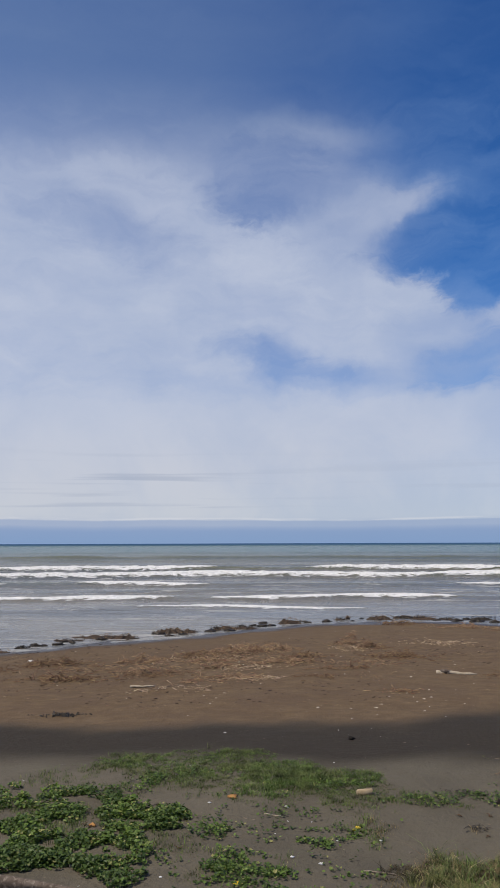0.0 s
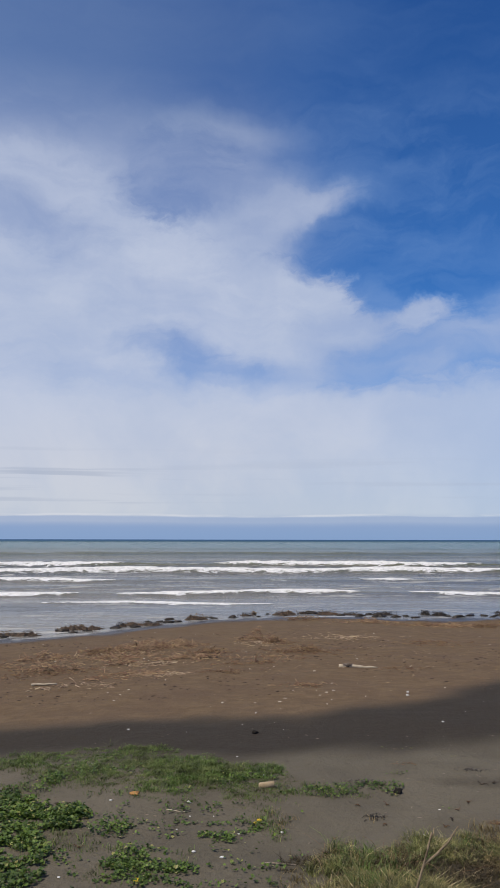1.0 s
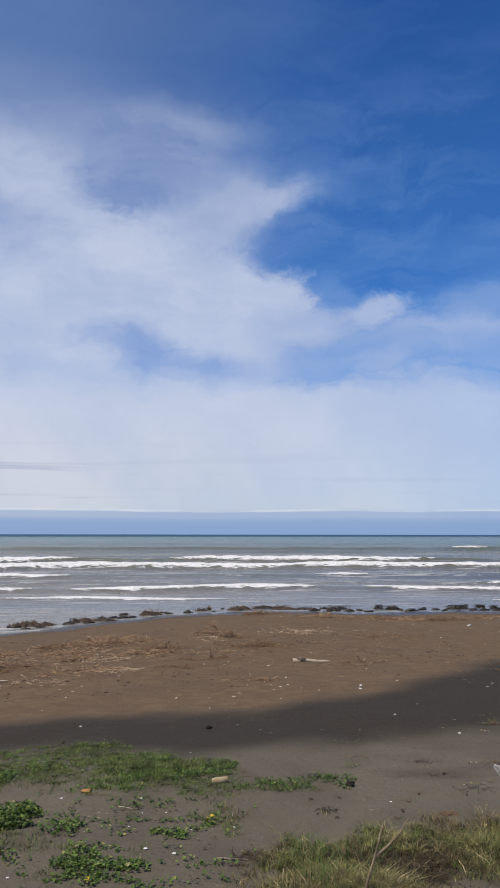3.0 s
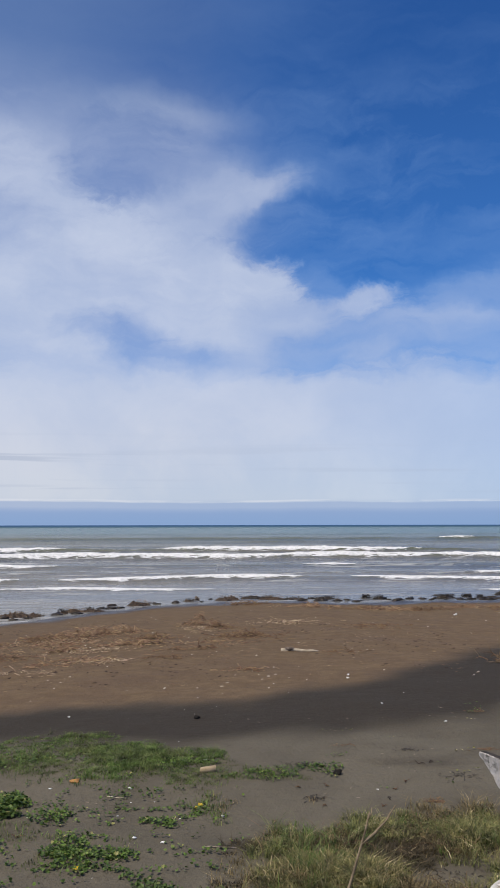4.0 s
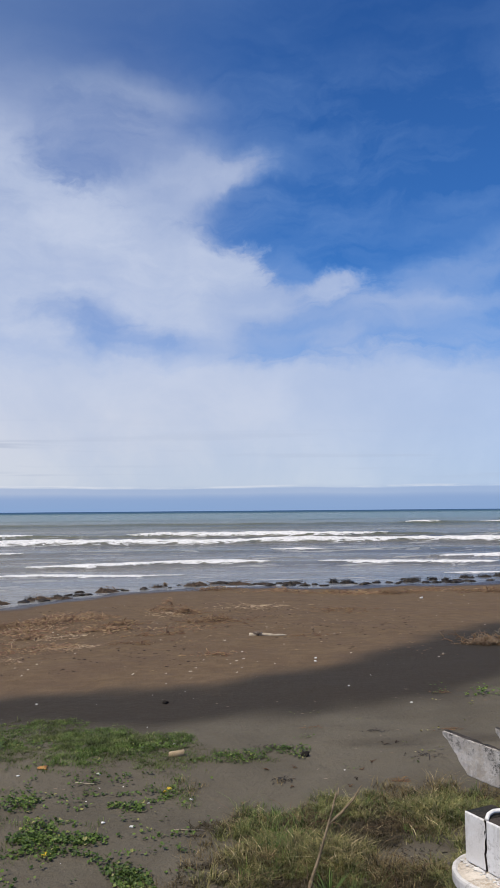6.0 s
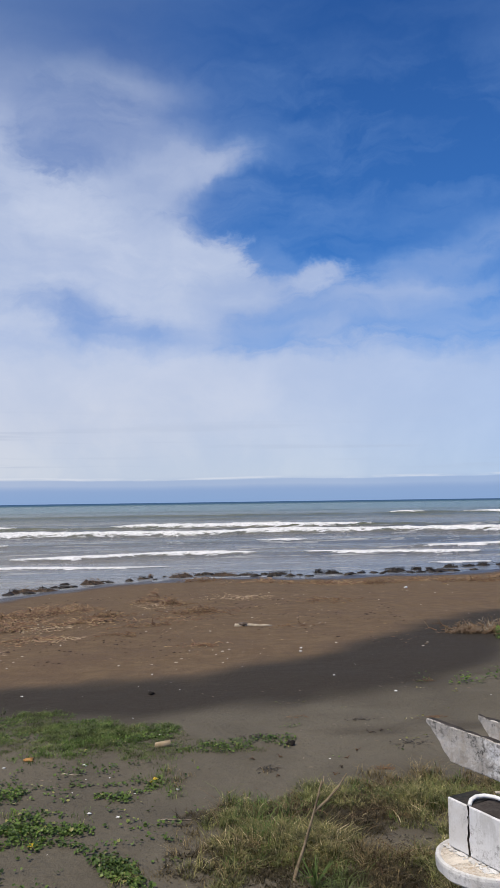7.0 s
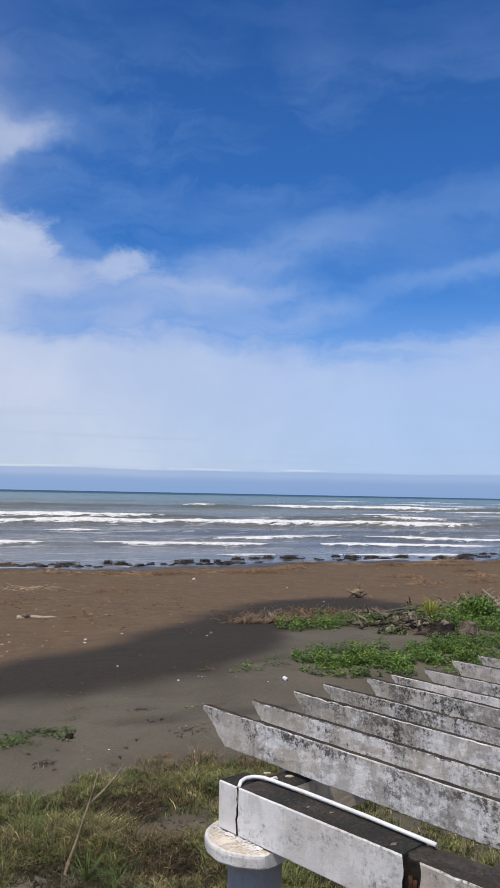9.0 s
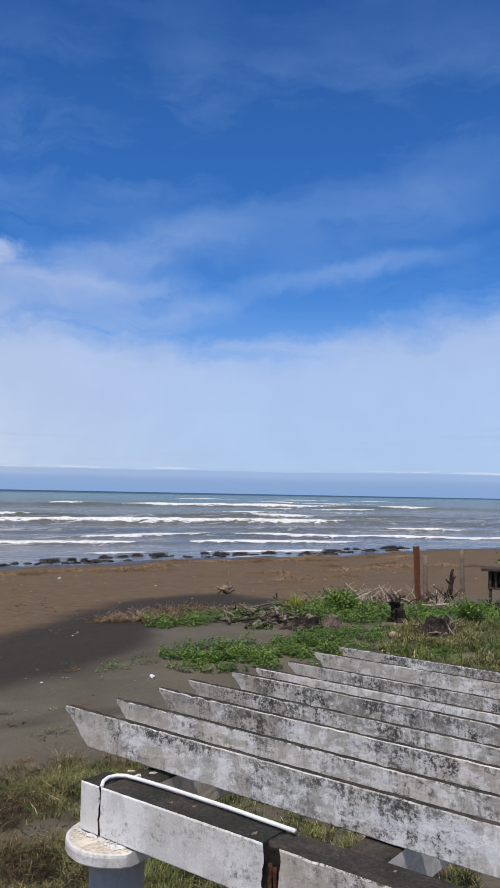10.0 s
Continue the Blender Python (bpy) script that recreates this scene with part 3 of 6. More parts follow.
gx = axis([(-4800, -800, 800), (-800, -100, 70), (-100, -20, 4), (-20, 34, 0.3), (34, 80, 1.5), (80, 220, 10), (220, 900, 85), (900, 4800, 780)])
gy = axis([(-4800, -600, 700), (-600, -30, 57), (-30, 3, 3), (3, 36, 0.25), (36, 64, 0.5), (64, 110, 4), (110, 400, 58)])
ground = tagged(sheet("ground", gx, gy, gz, SAND), "dark brown and grey volcanic beach sand with a darker band", "sand", kind="structure")
vx = np.array([v.co.x for v in ground.data.vertices])
vy = np.array([v.co.y for v in ground.data.vertices])
vz = np.array([v.co.z for v in ground.data.vertices])


def ease(v, a, b):
    t = np.clip((v - a) / (b - a), 0, 1)
    return t * t * (3 - 2 * t)


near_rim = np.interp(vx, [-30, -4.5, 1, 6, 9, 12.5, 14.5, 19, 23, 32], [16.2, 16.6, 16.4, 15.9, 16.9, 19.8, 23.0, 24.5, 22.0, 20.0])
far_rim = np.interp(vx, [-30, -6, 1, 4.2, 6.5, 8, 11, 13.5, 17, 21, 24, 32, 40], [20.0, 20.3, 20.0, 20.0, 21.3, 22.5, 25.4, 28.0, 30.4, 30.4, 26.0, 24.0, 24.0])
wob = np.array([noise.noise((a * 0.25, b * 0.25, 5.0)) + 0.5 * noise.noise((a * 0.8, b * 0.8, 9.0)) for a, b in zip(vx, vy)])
# darker band between the near and far rims, with streaks on the near side
dark_band = ease(vy + 0.9 * wob, near_rim - 1.5, near_rim + 1.2) * (1 - ease(vy + 0.9 * wob, far_rim - 2.0, far_rim + 1.5)) * (1 - 0.85 * ease(vx + wob, 19.5, 24.5))
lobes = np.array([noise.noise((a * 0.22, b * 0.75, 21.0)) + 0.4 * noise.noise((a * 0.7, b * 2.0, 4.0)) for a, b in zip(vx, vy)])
dark_band = np.maximum(dark_band, 0.5 * ease(lobes, 0.12, 0.42) * ease(vy, 12.0, 14.0) * (1 - ease(vy, near_rim, near_rim + 2.0)) * ease(vx, -4.0, 0.0) * (1 - ease(vx, 11.0, 14.0)))
dry = ease(vy + wob, near_rim + 0.5, far_rim + 0.9)
wet = 1 - ease(vz - SEA + 0.02 * wob, 0.03, 0.13)
for key, vals in (("dark_band", dark_band), ("dry", dry), ("wet", wet)):
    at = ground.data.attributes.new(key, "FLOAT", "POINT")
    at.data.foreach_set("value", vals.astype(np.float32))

# breakers: distance out, height, stretches of broken crest along x
ROWS = [(398.0, 0.7, [(255, 330)]),
        (560.0, 2.0, [(300, 350), (372, 425), (440, 480)]),
        (330.0, 0.6, [(205, 226), (246, 262)]),
        (262.0, 1.3, [(98, 110), (122, 204), (216, 240)]),
        (226.0, 0.6, [(150, 160), (166, 190)]),
        (186.0, 0.5, [(112, 130), (140, 152)]),
        (150.0, 1.05, [(-56, -12), (4, 54), (96, 112)]),
        (122.0, 0.9, [(-62, 97)]),
        (98.0, 0.6, [(-25, -8), (21, 28), (84, 96)]),
        (84.0, 0.45, [(35, 52), (54, 106)]),
        (75.0, 0.45, [(-30, -9), (-6, 17), (21, 38), (43, 62)]),
        (64.5, 0.18, [(-11, 8), (28, 34), (39, 52), (58, 70)])]


def crest(x, D):
    k = min(max((x - 2.0) / (1.25 * D), -0.9), 0.9)
    return D * math.sqrt(1 - 0.62 * k * k) + 0.9 * math.sin(x * 0.11 + D) + 0.5 * math.sin(x * 0.31 + 2 * D)


def sea_height(x, y):
    if y > 480 or abs(x - 20) > 260:
        return SEA
    fade = min(max((y - float(shore(np.float64(x))) - 3.0) / 14.0, 0.0), 1.0)
    h = 0.0
    for D, a, _ in ROWS:
        s = (y - crest(x, D)) / (D * 0.02 + 0.6)
        if -4 < s < 6:
            amp = a * (0.72 + 0.28 * noise.noise((x * 0.05, D, 0)))
            h += amp * (math.exp(-s * s * (1.6 if s < 0 else 0.22)) - 0.12 * math.exp(-(s + 2.4) ** 2))
    h += 0.20 * noise.noise((x * 0.045, y * 0.20, 1)) + 0.07 * noise.noise((x * 0.2, y * 0.6, 4))
    return SEA + fade * h


sx = axis([(-4800, -800, 800), (-800, -100, 70), (-100, 130, 1.4), (130, 260, 8), (260, 900, 80), (900, 4800, 780)])
sy = axis([(18, 58, 1.0), (58, 170, 0.45), (170, 215, 5), (215, 290, 1.2), (290, 380, 7), (380, 420, 1.5), (420, 480, 10), (480, 575, 4), (575, 800, 20), (800, 4800, 250)])
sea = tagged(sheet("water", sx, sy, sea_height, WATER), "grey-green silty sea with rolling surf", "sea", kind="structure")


def breaker(x0, x1, D, a, seed):
    """White water tumbling down the front of one wave, ragged along both rims."""
    bm = bmesh.new()
    froth = bm.verts.layers.float.new("froth")
    rng = random.Random(seed)
    step = 0.4 if D < 200 else 1.2
    n = int((x1 - x0) / step)
    deep = (D * 0.010 + 0.4) * (0.50 if D < 110 else 0.62)
    prof = [(2.8, 0.0), (1.7, 0.30), (0.8, 0.60), (0.2, 1.0), (-0.35, 1.1), (-0.8, 0.9), (-1.3, 0.6), (-2.0, 0.3), (-3.0, 0.0)]
    rows = []
    for i in range(n + 1):
        x = x0 + (x1 - x0) * i / n
        e = min(1.0, i * step / (deep * 8), (n - i) * step / (deep * 8))
        e = max(e, 0.0) ** 0.6 * (0.92 + 0.30 * noise.noise((x * 0.06, seed, 2.0)) + 0.16 * noise.noise((x * 0.45, seed, 7.0)))
        row = []
        for j, (dy, k) in enumerate(prof):
            y = crest(x, D) + dy * deep * (0.4 + 0.6 * e) + deep * 0.2 * noise.noise((x * 0.6, j * 1.1, seed))
            lift = a * 0.30 * k * e * (1.0 + 0.5 * noise.noise((x * 0.55, j * 0.7, seed + 5)) + 0.3 * noise.noise((x * 1.7, j * 1.3, seed + 5))) + 0.012
            v = bm.verts.new((x, y, sea_height(x, y) + (lift if 0 < j < len(prof) - 1 and e > 0.02 else -0.06)))
            v[froth] = k * (0.30 + 0.75 * e) if e > 0.02 else 0.0
            row.append(v)
        rows.append(row)
    for r0, r1 in zip(rows, rows[1:]):
        for j in range(len(prof) - 1):
            bm.faces.new((r0[j], r1[j], r1[j + 1], r0[j + 1]))
    bmesh.ops.recalc_face_normals(bm, faces=bm.faces)
    return tagged(part("breaking_wave", bm, FOAM), "white foaming crest of a breaking wave", "wave", "surf lines", "stuff")


for ri, (D, a, spans) in enumerate(ROWS):
    for si, (x0, x1) in enumerate(spans):
        breaker(x0, x1, D, a, ri * 17 + si * 3 + 1)


# ---------- pergola ----------
U, NRM = Vector((0.309, -0.951, 0)), Vector((0.951, 0.309, 0))   # along the beams, across them
YAW = math.degrees(math.atan2(U.y, U.x))


def bar(length, width, height, seed, undercut=0.0, tilt=0.0, step=0.1, jag=0.004, b=0.012, broken=0.0, far_edge=2):
    """A cast bar along +x, top at z = 0, near face at y = 0; its end may be cut back below. Slot 1 is the upper face."""
    bm = bmesh.new()
    mid = [height * k / 9 for k in range(1, 9)]
    prof = [(0, -b), (b, 0), (width - b, 0), (width, -b)] + [(width, -h) for h in mid] + [(width, -height + b), (width - b, -height), (b, -height), (0, -height + b)] + [(0, -h) for h in mid[::-1]]
    m = len(prof)
    n = max(2, int(length / step))
    rings = []
    for i in range(n + 1):
        s = length * i / n
        ring = []
        for j, (y, z) in enumerate(prof):
            back = undercut * max(0.0, (-z / height - 0.12) / 0.88) ** 0.8 * max(0.0, 1 - s / 0.45)
            q = Vector((s + back, y, z - tilt * s))
            w = noise.noise_vector(q * 3.0 + Vector((seed * 5.1, 0, 0))) * jag * 0.4 + noise.noise_vector(q * 23 + Vector((seed, 3, 0))) * jag * 0.8
            if j in (0, 1, 2, 3):
                w.z -= max(0.0, noise.noise((s * 13.0, j // 2, seed * 2.0)) - 0.38) * 0.05
            if undercut and i == 0:
                w.x += 0.06 * noise.noise((z * 14, y * 9, seed * 3.0)) + 0.03 * noise.noise((z * 45, y * 9, seed * 3.0))
            if broken and (i == n or (i == 0 and seed != 3)):
                w.x += broken * (noise.noise((z * 8.0, 0.3, 7.7)) + 0.6 * noise.noise((z * 27.0, y * 9, 2.2)) + 0.25 * noise.noise((z * 80.0, y * 9, 5.0)))
            ring.append(bm.verts.new(q + Vector((w.x * 0.5, w.y, w.z))))
        rings.append(ring)
    for r0, r1 in zip(rings, rings[1:]):
        for k in range(m):
            f = bm.faces.new((r0[k], r1[k], r1[(k + 1) % m], r0[(k + 1) % m]))
            f.material_index = 1 if k == 1 else 2 if k == 0 else far_edge if k == 2 else 0
    # a broken far end takes the dark slot, so the gap stays dark
    for ring in (rings[0], rings[-1][::-1]):
        bm.faces.new(ring).material_index = 1 if broken and ring is not rings[0] else 0
    bmesh.ops.recalc_face_normals(bm, faces=bm.faces)
    return bm


# width lies across the beams, on the side away from the house corner
def placed(ob, p, turn=0.0):
    ob.matrix_local = pose(p[0], p[1], p[2], 0, 0, YAW + turn)
    return ob


pergola = tagged(new("pergola"), "weathered whitewashed concrete pergola with closely set slats", "pergola")
pergola.location = (4.05, 4.28, 0.0)
base = Vector(pergola.location)
corner = Vector((3.875, 4.449, 2.42))
# slats: tip x, tip y, top z, drop along the length
TIPS = [(4.110, 5.300, 2.655), (4.500, 5.286, 2.652), (4.934, 5.430, 2.65), (5.278, 5.553, 2.65), (5.756, 5.613, 2.65), (6.030, 5.645, 2.65), (6.444, 5.708, 2.65), (6.954, 5.939, 2.65), (7.350, 6.030, 2.65)]
for i, (tx, ty, tz) in enumerate(TIPS):
    bm = bar(5.0, 0.055, 0.245, i + 1, 0.2 if i % 3 else 0.24, 0.009, 0.05, 0.005, 0.006)
    skin = (SLATCON, PALECON, SLATCON, SLATCON, BLACKCON, PALECON, SLATCON, PALECON, SLATCON)[i]
    ob = part("slat", bm, [skin, TOPCON, EDGECON], pergola, smooth=False)
    placed(ob, Vector((tx, ty, tz)) - base, 0.0)
# side beam: cracked end block, long piece, broken joint, next piece
for name, s0, s1, label in (("beam_end", 0.0, 0.160, "cracked end block of the beam"), ("beam", 0.177, 1.385, ""), ("beam", 1.49, 4.6, "")):
    ob = part(name, bar(s1 - s0, 0.23, 0.29, int(s0 * 100) + 3, 0, 0, 0.06, 0.0015, 0.008, 0.05, 2 if s0 > 1 else 0), [PALECON if s0 > 1 else BEAMCON, TOPCON, EDGECON if s0 > 1 else BEAMCON], pergola, label, smooth=False)
    placed(ob, corner + U * s0 - base)
# near-black bar set in the crack, in place of its own shade
ob = part("crack_shade", bar(0.02, 0.19, 0.25, 77), [DARK, DARK, DARK], pergola)
placed(ob, corner + U * 0.167 + NRM * 0.02 - Vector((0, 0, 0.02)) - base)
# near-black core in the open joint stands in for the hollow's shade
bm = bar(0.15, 0.17, 0.26, 55, 0, 0, 0.02, 0.02)
core = placed(part("joint_core", bm, [DARK, TOPCON, TOPCON], pergola, "crumbled dark joint with rusted iron"), corner + U * 1.37 + NRM * 0.05 - Vector((0, 0, 0.006)) - base)
for k in range(3):
    bm = bmesh.new()
    tube(bm, bent((1.425 + 0.022 * k, 0.012 + 0.012 * k, -0.09 - 0.02 * k), (1.42 + 0.026 * k, 0.02 + 0.010 * k, -0.30), 0, 5, 0.005, random.Random(k)), [0.010, 0.012, 0.011, 0.012, 0.011, 0.010], 7, 0.4, k)
    part("rebar", bm, OLDRUST, core, "rusted reinforcing bar").matrix_local = Matrix.Translation((-1.37, -0.05, 0.006))
# cross girders under the slats
for s, ln, skin in ((0.05, 3.9, GIRDCON), (1.69, 3.9, BEAMCON), (4.4, 3.9, GIRDCON)):
    bm = bar(ln, 0.23, 0.29, int(s * 10) + 31, 0, 0, 0.08, 0.004)
    ob = part("girder", bm, [skin, TOPCON, TOPCON], pergola, "mouldy plastered cross girder", smooth=False)
    p = corner + U * (s + 0.23) + NRM * 0.236 - Vector((0, 0, 0.045)) - base
    ob.matrix_local = Matrix.Translation(p) @ Matrix.Rotation(math.atan2(NRM.y, NRM.x), 4, "Z")
# columns, one with its half-round capital in view
for cx, cy, full in ((4.05, 4.28, True), (7.70, 5.47, False), (5.35, 0.30, False), (8.99, 1.50, False)):
    bm = bmesh.new()
    n = 28
    col = [(0.165, 2.06), (0.168, 1.6), (0.17, 0.9), (0.172, 0.0), (0.172, -0.3)]
    rings = [[bm.verts.new((r * math.cos(2 * math.pi * k / n), r * math.sin(2 * math.pi * k / n), z)) for k in range(n)] for r, z in col]
    for r0, r1 in zip(rings, rings[1:]):
        for k in range(n):
            bm.faces.new((r0[k], r1[k], r1[(k + 1) % n], r0[(k + 1) % n]))
    bm.faces.new(rings[0])
    ob = part("column", bm, COLCON, pergola, "round whitewashed column")
    ob.location = Vector((cx, cy, 0)) - base
    bm = bmesh.new()
    rim = [(0.0, 2.124), (0.20, 2.122), (0.278, 2.120), (0.290, 2.130), (0.308, 2.126), (0.312, 2.112), (0.310, 2.062), (0.295, 2.048), (0.0, 2.046)]
    n = 72
    cut = 0.255 if full else 9.0
    rings = []
    for r, z in rim:
        ring = []
        for k in range(n):
            a = 2 * math.pi * k / n
            rr = r * (1 + 0.012 * noise.noise((math.cos(a) * 6, math.sin(a) * 6, z * 30)))
            q = Vector((rr * math.cos(a), rr * math.sin(a), z))
            over = q.dot(U) - cut
            if over > 0:
                q -= U * over
            q.z += 0.003 * noise.noise(q * 14)
            ring.append(bm.verts.new(q))
        rings.append(ring)
    for r0, r1 in zip(rings, rings[1:]):
        for k in range(n):
            bm.faces.new((r0[k], r1[k], r1[(k + 1) % n], r0[(k + 1) % n]))
    bmesh.ops.remove_doubles(bm, verts=bm.verts, dist=0.0004)
    bmesh.ops.recalc_face_normals(bm, faces=bm.faces)
    for f in bm.faces:
        if f.normal.z > 0.8 and f.calc_center_median().xy.length < 0.262:
            f.material_index = 1
    part("capital", bm, [BEAMCON, CAPCON], ob, "broken round capital with flaking plaster", smooth=False)
# conduit lying on the beam
pipe = bmesh.new()
ppts = [(3.935, 4.285, 2.425), (3.965, 4.325, 2.438), (4.01, 4.352, 2.444), (4.065, 4.352, 2.446), (4.115, 4.315, 2.445), (4.15, 4.24, 2.444), (4.245, 3.985, 2.443), (4.375, 3.575, 2.443), (4.505, 3.12, 2.442)]
tube(pipe, ppts, [0.0122] * len(ppts), 12)
tagged(part("conduit_pipe", pipe, WHITE), "white plastic conduit pipe lying on the beam", "pipe")
# ragged plaster left where the beam sits on the capital
bm = bmesh.new()
crust = random.Random(91)
for k in range(70):
    t = crust.random()
    q = corner + U * (-0.03 + 0.42 * t) - NRM * crust.random() ** 2 * (0.02 + 0.05 * t)
    lump(bm, (q.x, q.y, 2.126), (crust.uniform(0.005, 0.020), crust.uniform(0.005, 0.014), crust.uniform(0.003, 0.008)), 200 + k, 0.9, 1)
tagged(part("plaster_crust", bm, BEAMCON, smooth=False), "ragged white plaster crust on the broken capital", "plaster")
for k, (along, across, drop, size, mt) in enumerate([(0.12, 0.36, 0.045, 0.036, BEAMCON), (0.16, 0.47, 0.045, 0.026, CAPCON), (0.06, 0.55, 0.045, 0.034, BEAMCON), (0.02, 0.40, 0.045, 0.022, CAPCON), (0.66, 0.10, 0.0, 0.012, DRIFT),
                                                     (0.80, 0.14, 0.0, 0.014, DRIFT), (1.28, 0.07, 0.0, 0.020, DRIFT), (1.75, 0.12, 0.0, 0.013, LOGWOOD), (2.05, 0.16, 0.0, 0.012, DRIFT)]):
    q = corner + U * along + NRM * across - Vector((0, 0, drop))
    bm = bmesh.new()
    lump(bm, (q.x, q.y, q.z + size * 0.12), (size, size * 0.55, size * 0.28), 230 + k, 0.9)
    tagged(part("mortar_lump", bm, mt, smooth=False), "pale crumb of mortar on the black mouldy concrete", "mortar", "mortar crumbs")


# ---------- vines and grass ----------
def vine(name, blobs, per_m2, size, mat, label, seed, rise=0.10, ragged=0.55, gap=0.22):
    """Creeping beach vine: folded two-lobed leaves over uneven patches, with runners."""
    rng = random.Random(seed)
    verts, faces = [], []
    shape = [(0, 0, 0), (-0.48, 0.38, 0.16), (-0.34, 0.98, 0.12), (0, 0.86, -0.02), (0.34, 0.98, 0.12), (0.48, 0.38, 0.16)]
    for cx, cy, rx, ry, dens in blobs:
        n = int(math.pi * rx * ry * per_m2 * dens)
        for _ in range(n):
            a, r = rng.uniform(0, 2 * math.pi), math.sqrt(rng.random()) * 1.38
            x, y = cx + rx * r * math.cos(a), cy + ry * r * math.sin(a)
            clump = noise.noise((x * 1.6, y * 1.6, seed)) + 0.6 * noise.noise((x * 4.3, y * 4.3, seed + 3.0))
            if clump < ragged * (r - 0.55) - gap:
                continue
            s = size * rng.uniform(0.6, 1.25)
            z = gz(x, y) + rise * rng.random() ** 1.5 * (0.5 + max(0.0, clump + 0.4)) + 0.015
            m = Matrix.Translation((x, y, z)) @ Euler((rng.gauss(0.22, 0.36), rng.gauss(0, 0.36), rng.uniform(0, 6.28))).to_matrix().to_4x4()
            b = len(verts)
            verts += [tuple(m @ Vector((px * s, (py - 0.4) * s, pz * s))) for px, py, pz in shape]
            faces += [(b, b + 3, b + 2, b + 1), (b, b + 5, b + 4, b + 3)]
        for _ in range(int(1.3 * rx) if rx > 0.3 else 0):
            a = rng.uniform(0, 6.28)
            x, y, h = cx + rx * rng.uniform(-0.8, 0.8), cy + ry * rng.uniform(-0.8, 0.8), rng.uniform(0.002, 0.0035)
            for k in range(9):
                x2, y2 = x + 0.09 * math.cos(a), y + 0.09 * math.sin(a)
                a += rng.gauss(0, 0.3)
                b = len(verts)
                dx, dy = -math.sin(a) * h, math.cos(a) * h
                za, zb = gz(x, y) + 0.012, gz(x2, y2) + 0.012
                verts += [(x - dx, y - dy, za), (x + dx, y + dy, za), (x2 + dx, y2 + dy, zb), (x2 - dx, y2 - dy, zb), (x, y, za + h), (x2, y2, zb + h)]
                faces += [(b, b + 4, b + 5, b + 3), (b + 4, b + 1, b + 2, b + 5)]
                x, y = x2, y2
    return tagged(arrays(name, verts, faces, mat), label, "vine", kind="stuff")


def grass(name, blobs, tufts_m2, blades, height, width, mat, label, seed, lean=0.5, hole=-0.3, keep_out=()):
    """Tufts of bent tapering blades over uneven patches."""
    rng = random.Random(seed)
    verts, faces = [], []
    for cx, cy, rx, ry, dens in blobs:
        for _ in range(int(math.pi * rx * ry * tufts_m2 * dens)):
            a, r = rng.uniform(0, 6.283), math.sqrt(rng.random()) * 1.15
            x, y = cx + rx * r * math.cos(a), cy + ry * r * math.sin(a)
            clump = noise.noise((x * 0.9, y * 0.9, seed)) + 0.5 * noise.noise((x * 2.6, y * 2.6, seed + 4.0))
            if clump < hole + 0.5 * max(0.0, r - 0.6) or rng.random() < 0.75 * max(0.0, r - 0.25) ** 1.3:
                continue
            if any(((x - kx) / kr) ** 2 + ((y - ky) / kq) ** 2 < 1 for kx, ky, kr, kq in keep_out):
                continue
            z0 = gz(x, y)
            tall = height * rng.uniform(0.45, 1.25) * max(0.3, 0.62 + 1.25 * clump)
            for _ in range(int(blades * rng.uniform(0.6, 1.3))):
                b = len(verts)
                d = rng.uniform(0, 6.283)
                bx, by = x + rng.gauss(0, 0.045), y + rng.gauss(0, 0.045)
                h = tall * rng.uniform(0.45, 1.1)
                l = lean * rng.uniform(0.1, 1.0) * h
                w = width * rng.uniform(0.6, 1.3)
                f = d + rng.uniform(0.9, 2.2)
                wx_, wy_ = math.cos(f) * w, math.sin(f) * w
                ox, oy = math.cos(d) * l, math.sin(d) * l
                mx, my, mz = bx + ox * 0.35, by + oy * 0.35, z0 + h * 0.6
                verts += [(bx - wx_, by - wy_, z0 - 0.01), (bx + wx_, by + wy_, z0 - 0.01), (mx + wx_ * 0.8, my + wy_ * 0.8, mz), (mx - wx_ * 0.8, my - wy_ * 0.8, mz), (bx + ox, by + oy, z0 + h * rng.uniform(0.8, 1.0))]
                faces += [(b, b + 1, b + 2, b + 3), (b + 3, b + 2, b + 4)]
    return tagged(arrays(name, verts, faces, mat), label, "grass", kind="stuff")


vine("beach_vine", [(-2.37, 13.78, 0.55, 0.42, 1), (-1.85, 13.13, 0.30, 0.58, 0.8), (-1.25, 13.19, 0.32, 0.75, 1), (-0.33, 12.58, 0.55, 0.34, 1.1), (-1.3, 11.64, 0.62, 0.75, 1), (-1.97, 10.78, 0.35, 0.53, 1),
                    (-1.5, 10.9, 0.45, 0.45, 0.7), (-0.53, 10.63, 0.25, 0.42, 0.9), (-0.99, 10.85, 0.4, 0.39, 0.7), (-2.63, 12.69, 0.4, 0.97, 0.45), (-0.73, 14.44, 0.2, 0.36, 0.9), (-3.4, 12.8, 0.7, 1.2, 0.6), (-3.0, 11.2, 0.7, 0.8, 0.7), (-2.2, 11.9, 0.6, 0.6, 0.6), (-1.75, 12.5, 0.5, 0.5, 0.5),
                    (-0.95, 13.1, 0.35, 0.30, 0.9), (-0.60, 12.8, 0.5, 0.26, 1.0), (-0.08, 12.85, 0.26, 0.15, 0.9), (-0.85, 12.2, 0.5, 0.32, 0.8), (-0.75, 11.5, 0.4, 0.5, 0.7)],
     2800, 0.050, VINE, "dense green creeping beach vine with rounded leaves", 11, 0.08, 0.45, 0.12)
